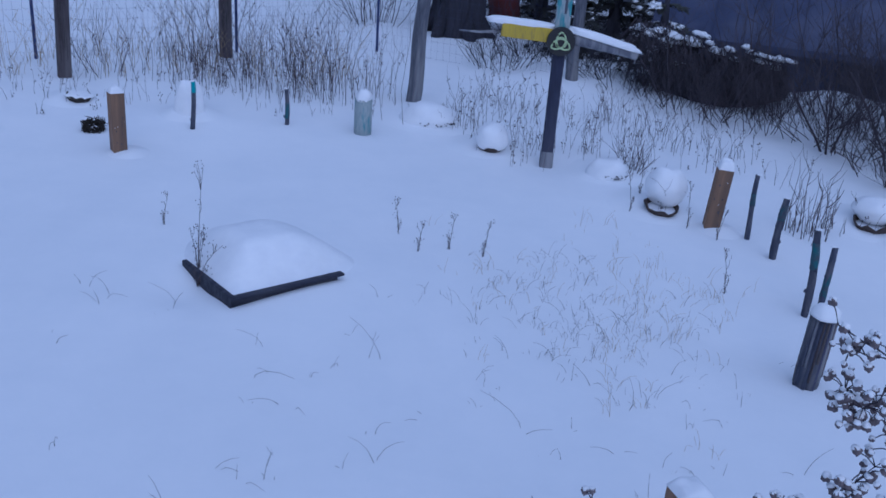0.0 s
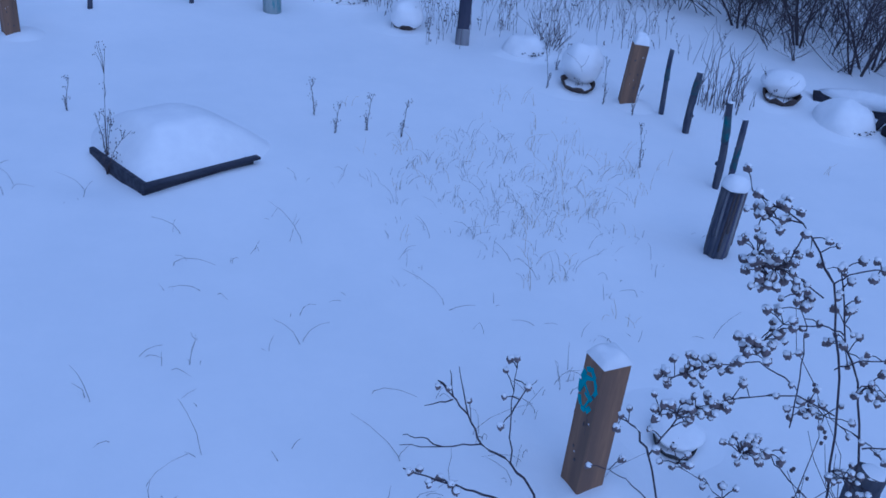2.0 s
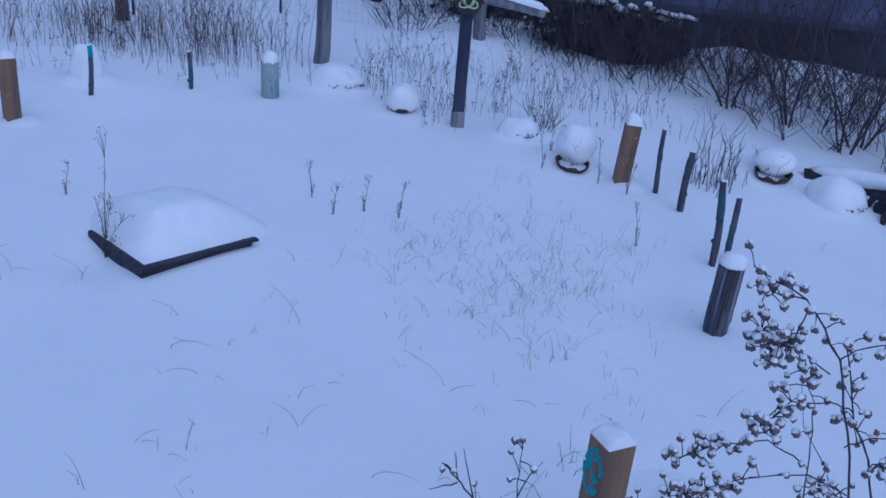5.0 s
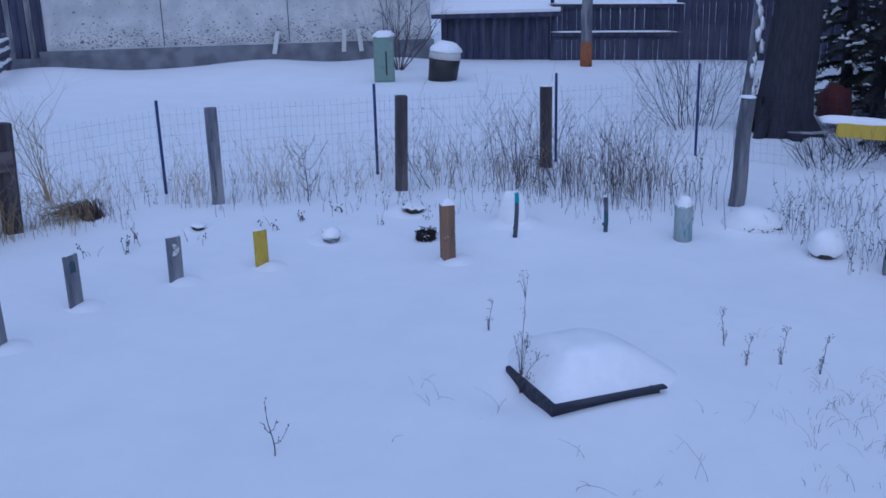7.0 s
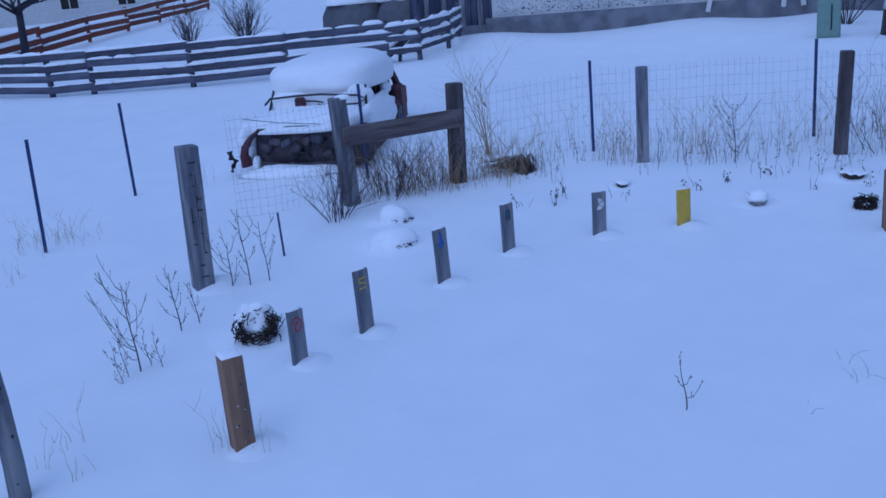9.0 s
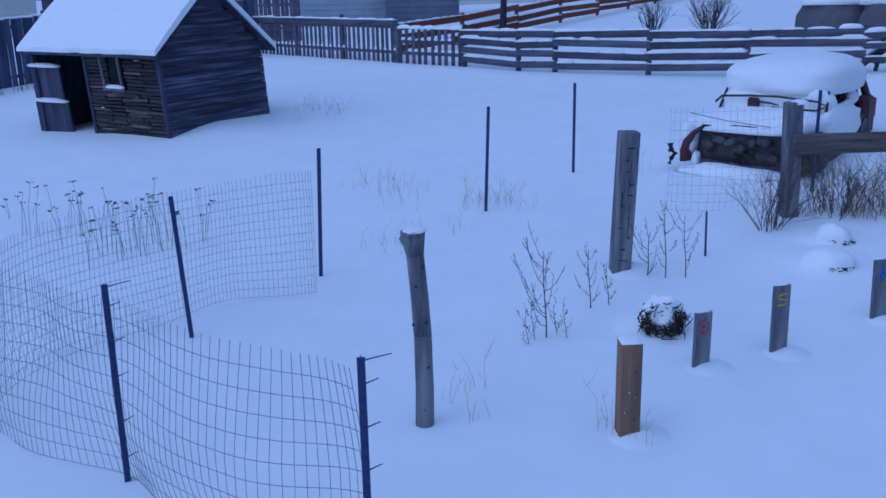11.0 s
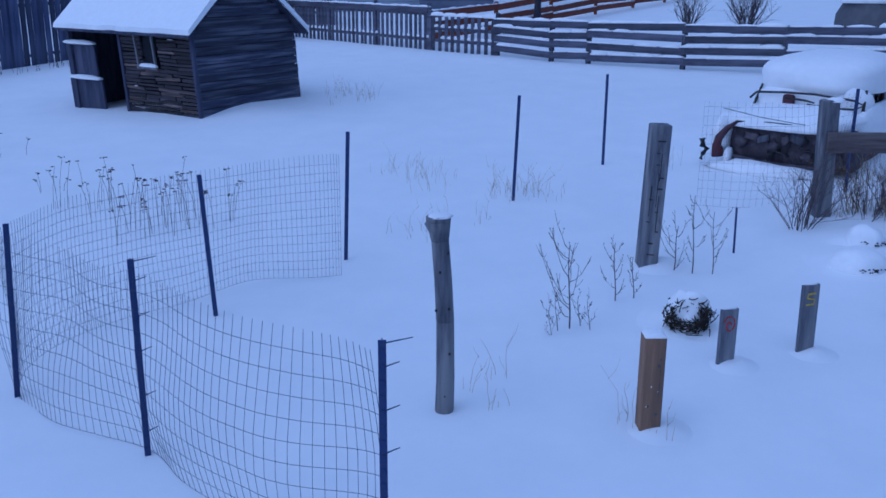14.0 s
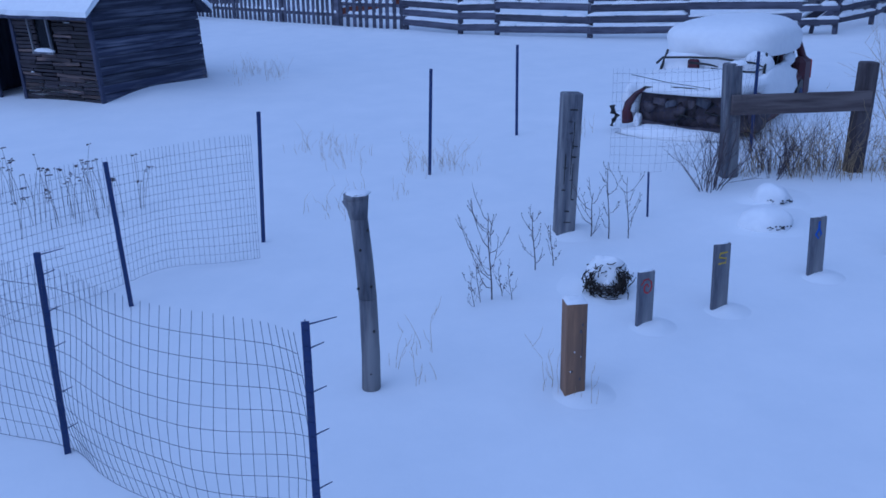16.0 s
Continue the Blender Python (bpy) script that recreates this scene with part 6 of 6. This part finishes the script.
# ---- big trunk and spruces ----
def big_tree(x, y, r, label, h=8.0, seed=2):
    rr = random.Random(seed)
    ob = thing("tree", x, y, label, "tree")
    s = Shape().tube([(0, 0, -0.3), (0.02, 0, 0.2), (0.08, 0, 1.2), (0.2, 0, 3), (0.35, 0.1, 5.5), (0.4, 0.1, h)], r * 1.15, r * 0.6, 22, True, 0.22)
    for a in range(6):
        t = a * 1.05
        s.tube([(r * 0.7 * math.cos(t), r * 0.7 * math.sin(t), 0.7), (r * 1.05 * math.cos(t), r * 1.05 * math.sin(t), 0.15), (r * 1.5 * math.cos(t), r * 1.5 * math.sin(t), -0.15)], r * 0.35, r * 0.2, 8, True, 0.2)
    part("trunk", s, BARK, ob)
    l = Shape()
    for k in range(7):
        a = rr.uniform(0, 6.283)
        branch(l, Vector((0.3, 0.1, h * rr.uniform(0.55, 0.98))), (math.cos(a), math.sin(a), 0.8), h * 0.4, r * 0.3, 3, rr)
    part("crown", l, BARK, ob)
    sn = Shape()
    for k in range(9):
        sn.blob((-r * 0.95 + rr.uniform(-0.08, 0.05), -0.1 + rr.uniform(-0.15, 0.1), 0.8 + k * 0.22), (0.05, 0.10, 0.13), 0.8, 3, None, 6, 9, k)
    part("wind_blown_snow", sn, CAP, ob)
    return ob


big_tree(-1.85, 19.0, 0.52, "massive dark furrowed tree trunk in snow")
sap = thing("young_tree", -2.6, 19.0, "slim snow-plastered trunk beside the big tree", "tree", lean=(0, 4))
part("trunk", Shape().tube([(0, 0, -0.1), (0.03, 0, 1.2), (0.0, 0, 2.6), (0.1, 0, 4.5)], 0.10, 0.06, 10, True, 0.2), GREY, sap)


def spruce(x, y, h, w, label, seed, low=0.1):
    """An evergreen: drooping boughs of needle tufts, snow lying on them."""
    rr = random.Random(seed)
    ob = thing("spruce_tree", x, y, label, "evergreen tree", "dark evergreens", rr.uniform(0, 360))
    part("trunk", Shape().tube([(0, 0, -0.2), (0, 0, h)], 0.16, 0.03, 8, True, 0.2), BARK, ob)
    g, sn = Shape(), Shape()
    levels = int(h / 0.30)
    for lv in range(levels):
        z = low + (h - low) * lv / levels
        reach = w * (1 - 0.85 * z / h)
        for k in range(max(5, int(8 * reach / w) + 3)):
            a = rr.uniform(0, 6.283)
            rl = reach * rr.uniform(0.7, 1.1)
            ca, sa = math.cos(a), math.sin(a)
            droop = rr.uniform(0.15, 0.4) * rl
            g.tube([(0, 0, z), (rl * 0.5 * ca, rl * 0.5 * sa, z - droop * 0.2), (rl * ca, rl * sa, z - droop)], 0.02, 0.008, 4)
            steps = int(rl / 0.10) + 2
            for q in range(2, steps):
                u = q / steps
                px, py, pz = rl * u * ca, rl * u * sa, z - droop * u * u
                for t in range(7):
                    sd = rr.choice((-1, 1)) * rr.uniform(0.6, 1.2)
                    ln = rr.uniform(0.10, 0.24)
                    ex, ey = math.cos(a + sd), math.sin(a + sd)
                    ez = rr.uniform(-0.10, 0.03)
                    wd = 0.022
                    g.add([(px, py, pz), (px + ex * ln * 0.5 - ey * wd, py + ey * ln * 0.5 + ex * wd, pz + ez * 0.4 + 0.01), (px + ex * ln, py + ey * ln, pz + ez), (px + ex * ln * 0.5 + ey * wd, py + ey * ln * 0.5 - ex * wd, pz + ez * 0.4 - 0.012)], [(0, 1, 2, 3)])
            if rr.random() < 0.42:
                for q in range(rr.randint(4, 9)):
                    u = rr.uniform(0.4, 1.0)
                    sd = rr.gauss(0, 0.09)
                    sn.blob((rl * u * ca - sa * sd, rl * u * sa + ca * sd, z - droop * u * u + 0.02), (rr.uniform(0.02, 0.08), rr.uniform(0.02, 0.08), rr.uniform(0.015, 0.045)), 0.9, 3.0, -0.6, 5, 7, rr.uniform(0, 50))
    part("foliage", g, NEEDLE, ob)
    tagged(part("bough_snow", sn, CAP, ob, "lumps of snow on the boughs"), "lumps of snow on the boughs", kind="stuff")
    return ob


for n, (x, y, h, w) in enumerate(((-0.2, 21.4, 5.0, 1.35), (-0.9, 23.0, 5.5, 1.6), (2.0, 16.7, 1.7, 1.15), (0.5, 18.6, 2.0, 1.1), (1.3, 19.2, 4.5, 1.7), (5.6, 22.4, 5.0, 2.0), (2.0, 21.5, 6.0, 2.2), (6.3, 21.0, 5.0, 2.0))):
    spruce(x, y, h, w, "dark snow-laden spruce with drooping boughs", 70 + n)
red = thing("red_cover", -0.95, 20.1, "dark red tarpaulin bundle under the trees", "tarpaulin")
part("cloth", Shape().blob((0, 0, 0.45), (0.36, 0.36, 0.42), 0.5, 2.6, -0.7), material("dark_red_cloth", (0.09, 0.009, 0.010), (0.05, 0.007, 0.008), 0.8, 9, 0.4), red)
dark_house = thing("dark_house", 1.0, 26.5, "dark slate-blue house behind the evergreens", "house", rz=-6)
part("wall", Shape().box((5.5, 3.0, 2.6), (13.0, 6.0, 5.6)), SLATE, dark_house)
for k in range(18):
    part("siding_board", Shape().box((5.5, -0.02, 0.1 + k * 0.29), (13.0, 0.03, 0.27)), SLATE, dark_house)
w1 = part("window", Shape().box((2.2, -0.05, 2.5), (1.1, 0.04, 0.9)), GLASS, dark_house)
part("window_frame", Shape().box((2.2, -0.045, 2.0), (1.25, 0.06, 0.08)), RAILW, w1)
part("window_frame", Shape().box((2.2, -0.045, 3.0), (1.25, 0.06, 0.08)), RAILW, w1)
part("roof", Shape().box((5.5, 3.0, 5.5), (14.0, 7.0, 0.25)), CAP, dark_house)
# low slate-blue roof slope behind the thicket
lean_to = thing("low_roof_shed", 1.86, 17.66, "low shed with a dark slate roof behind the thicket", "shed", rz=-14)
s = Shape()
s.v = [(0, 0, 0.6), (10.4, 0, 0.6), (10.4, 3.2, 3.6), (0, 3.2, 3.6), (0, 0, 0.72), (10.4, 0, 0.72), (10.4, 3.2, 3.72), (0, 3.2, 3.72)]
s.f, s.smooth = [(3, 2, 1, 0), (4, 5, 6, 7), (0, 1, 5, 4), (1, 2, 6, 5), (2, 3, 7, 6), (3, 0, 4, 7)], [False] * 6
part("roof", s, ROOFING, lean_to)
part("wall", Shape().box((5.2, 1.8, 0.4), (10.1, 2.6, 1.2)), ROOFING, lean_to)
part("wall", Shape().box((5.2, 3.1, 1.8), (10.1, 0.12, 3.4)), DARK, lean_to)
for k in range(13):
    part("roof_seam", Shape().box((0.35 + 0.78 * k, 1.6, 2.23), (0.04, 4.35, 0.03), Matrix.Rotation(math.atan2(3.0, 3.2), 4, "X")), ROOFING, lean_to)

# ---- covered vehicles, far houses, far tree ----
for x, y, r, h, lb in ((-29.2, 19.1, 0.95, 1.75, "grey tarp-covered vehicle under heavy snow"), (-27.2, 20.1, 1.0, 1.8, "covered vehicle rounded over with snow")):
    ob = thing("covered_vehicle", x, y, lb, "covered vehicle", "covered vehicles", 35)
    part("cover", Shape().blob((0, 0, 0.35), (r * 1.3, r * 0.85, h * 0.75), 0.18, 1.6, -0.45, 10, 20, x), TARP, ob)
    part("snow_dome", Shape().blob((0, 0.05, h * 0.72), (r * 1.22, r * 0.88, h * 0.42), 0.25, 1.4, -0.15, 10, 20, y), CAP, ob)
far_tree = thing("tree", -36.6, 9.3, "bare dark tree with spreading limbs", "tree")
s = Shape()
rr = random.Random(12)
s.tube([(0, 0, -0.2), (0.03, 0.05, 1.0), (0.0, 0.1, 2.1)], 0.17, 0.12, 10, True, 0.2)
part("trunk", s, BARK, far_tree)
s = Shape()
for k in range(8):
    a = k * 0.8
    branch(s, Vector((0, 0, 1.9 + 0.1 * (k % 3))), (math.cos(a), math.sin(a), 0.55), 2.0, 0.065, 3, rr)
part("crown", s, BARK, far_tree)


def far_house(x, y, rz, w, d, h, mat, label, windows=()):
    ob = thing("house", x, y, label, "house", "", rz, -0.4)
    part("wall", Shape().box((0, d / 2, h / 2), (w, d, h)), mat, ob)
    for k in range(int(h / 0.3)):
        part("siding_board", Shape().box((0, -0.02, 0.15 + k * 0.3), (w, 0.03, 0.28)), mat, ob)
    for wx, wz, ww, wh in windows:
        p = part("window", Shape().box((wx, -0.05, wz), (ww, 0.04, wh)), GLASS, ob)
        for c, sz in (((wx, -0.06, wz + wh / 2), (ww + 0.2, 0.05, 0.1)), ((wx, -0.06, wz - wh / 2), (ww + 0.2, 0.05, 0.1)), ((wx - ww / 2, -0.06, wz), (0.1, 0.05, wh)), ((wx + ww / 2, -0.06, wz), (0.1, 0.05, wh)), ((wx, -0.06, wz), (0.06, 0.04, wh))):
            part("window_frame", Shape().box(c, sz), WHITESIDE, p)
    s = Shape()
    s.v = [(-w / 2 - 0.4, -0.5, h), (w / 2 + 0.4, -0.5, h), (w / 2 + 0.4, d + 0.5, h), (-w / 2 - 0.4, d + 0.5, h), (-w / 2 - 0.4, d / 2, h + d * 0.3), (w / 2 + 0.4, d / 2, h + d * 0.3)]
    s.f, s.smooth = [(0, 1, 5, 4), (2, 3, 4, 5), (1, 2, 5), (3, 0, 4), (3, 2, 1, 0)], [False] * 5
    part("roof", s, CAP, ob)
    return ob


# One house's lit and shaded faces, built as two houses in two tones.
far_house(-52.0, 4.25, face(-52.0, 4.25), 4.9, 6, 4.6, GREYSIDE, "plain lit face of a blue-grey house beyond the fences")
far_house(-50.4, 8.4, face(-50.4, 8.4), 4.0, 6, 4.6, GREYSHADED, "shaded face of the blue-grey house, built as a separate one")
far_house(-66, 19.5, face(-66, 19.5), 14, 8, 4.5, WHITESIDE, "white house with windows beyond the red railing", ((-5.5, 1.7, 0.8, 0.9), (0.8, 1.7, 1.2, 1.1), (4.5, 1.7, 1.2, 1.1)))
far_house(-58.0, -17.5, face(-58, -17.5), 9, 8, 3.4, WHITESIDE, "pale house with small windows beyond the board fence", ((-1.8, 2.2, 0.5, 0.7), (1.3, 2.2, 0.5, 0.7), (2.0, 2.2, 0.5, 0.7)))
far_house(-52.0, -9.0, face(-52, -9), 4.5, 4, 2.6, SLATE, "small dark gabled house with snow roof", ())
board_fence("board_fence", (-46, -3.5), (-43, 1.5), 1.9, 0.2, 0.02, RAILW, "grey board fence farther behind the pickets", (0.3, 0.85), False, 0.05, 8)

# ---- plain ring added to hide the bright horizon, haze put into its colour ----
s = Shape()
m = 120
for i in range(m + 1):
    a = 6.2832 * i / m
    r = 260
    for k in range(4):
        h = (0, 5, 9, 11)[k] * (1 + 0.35 * noise.noise(Vector((math.cos(a) * 6, math.sin(a) * 6, k))))
        s.v.append(((r + k * 6) * math.cos(a), (r + k * 6) * math.sin(a), gz(r * math.cos(a), r * math.sin(a)) - 1 + h))
s.f = [(i * 4 + k, i * 4 + k + 1, i * 4 + k + 5, i * 4 + k + 4) for i in range(m) for k in range(3)]
s.smooth = [True] * len(s.f)
solid("backdrop", s, GREYSIDE, "plain blue-grey ring added to cover the empty horizon", "hills", "structure")
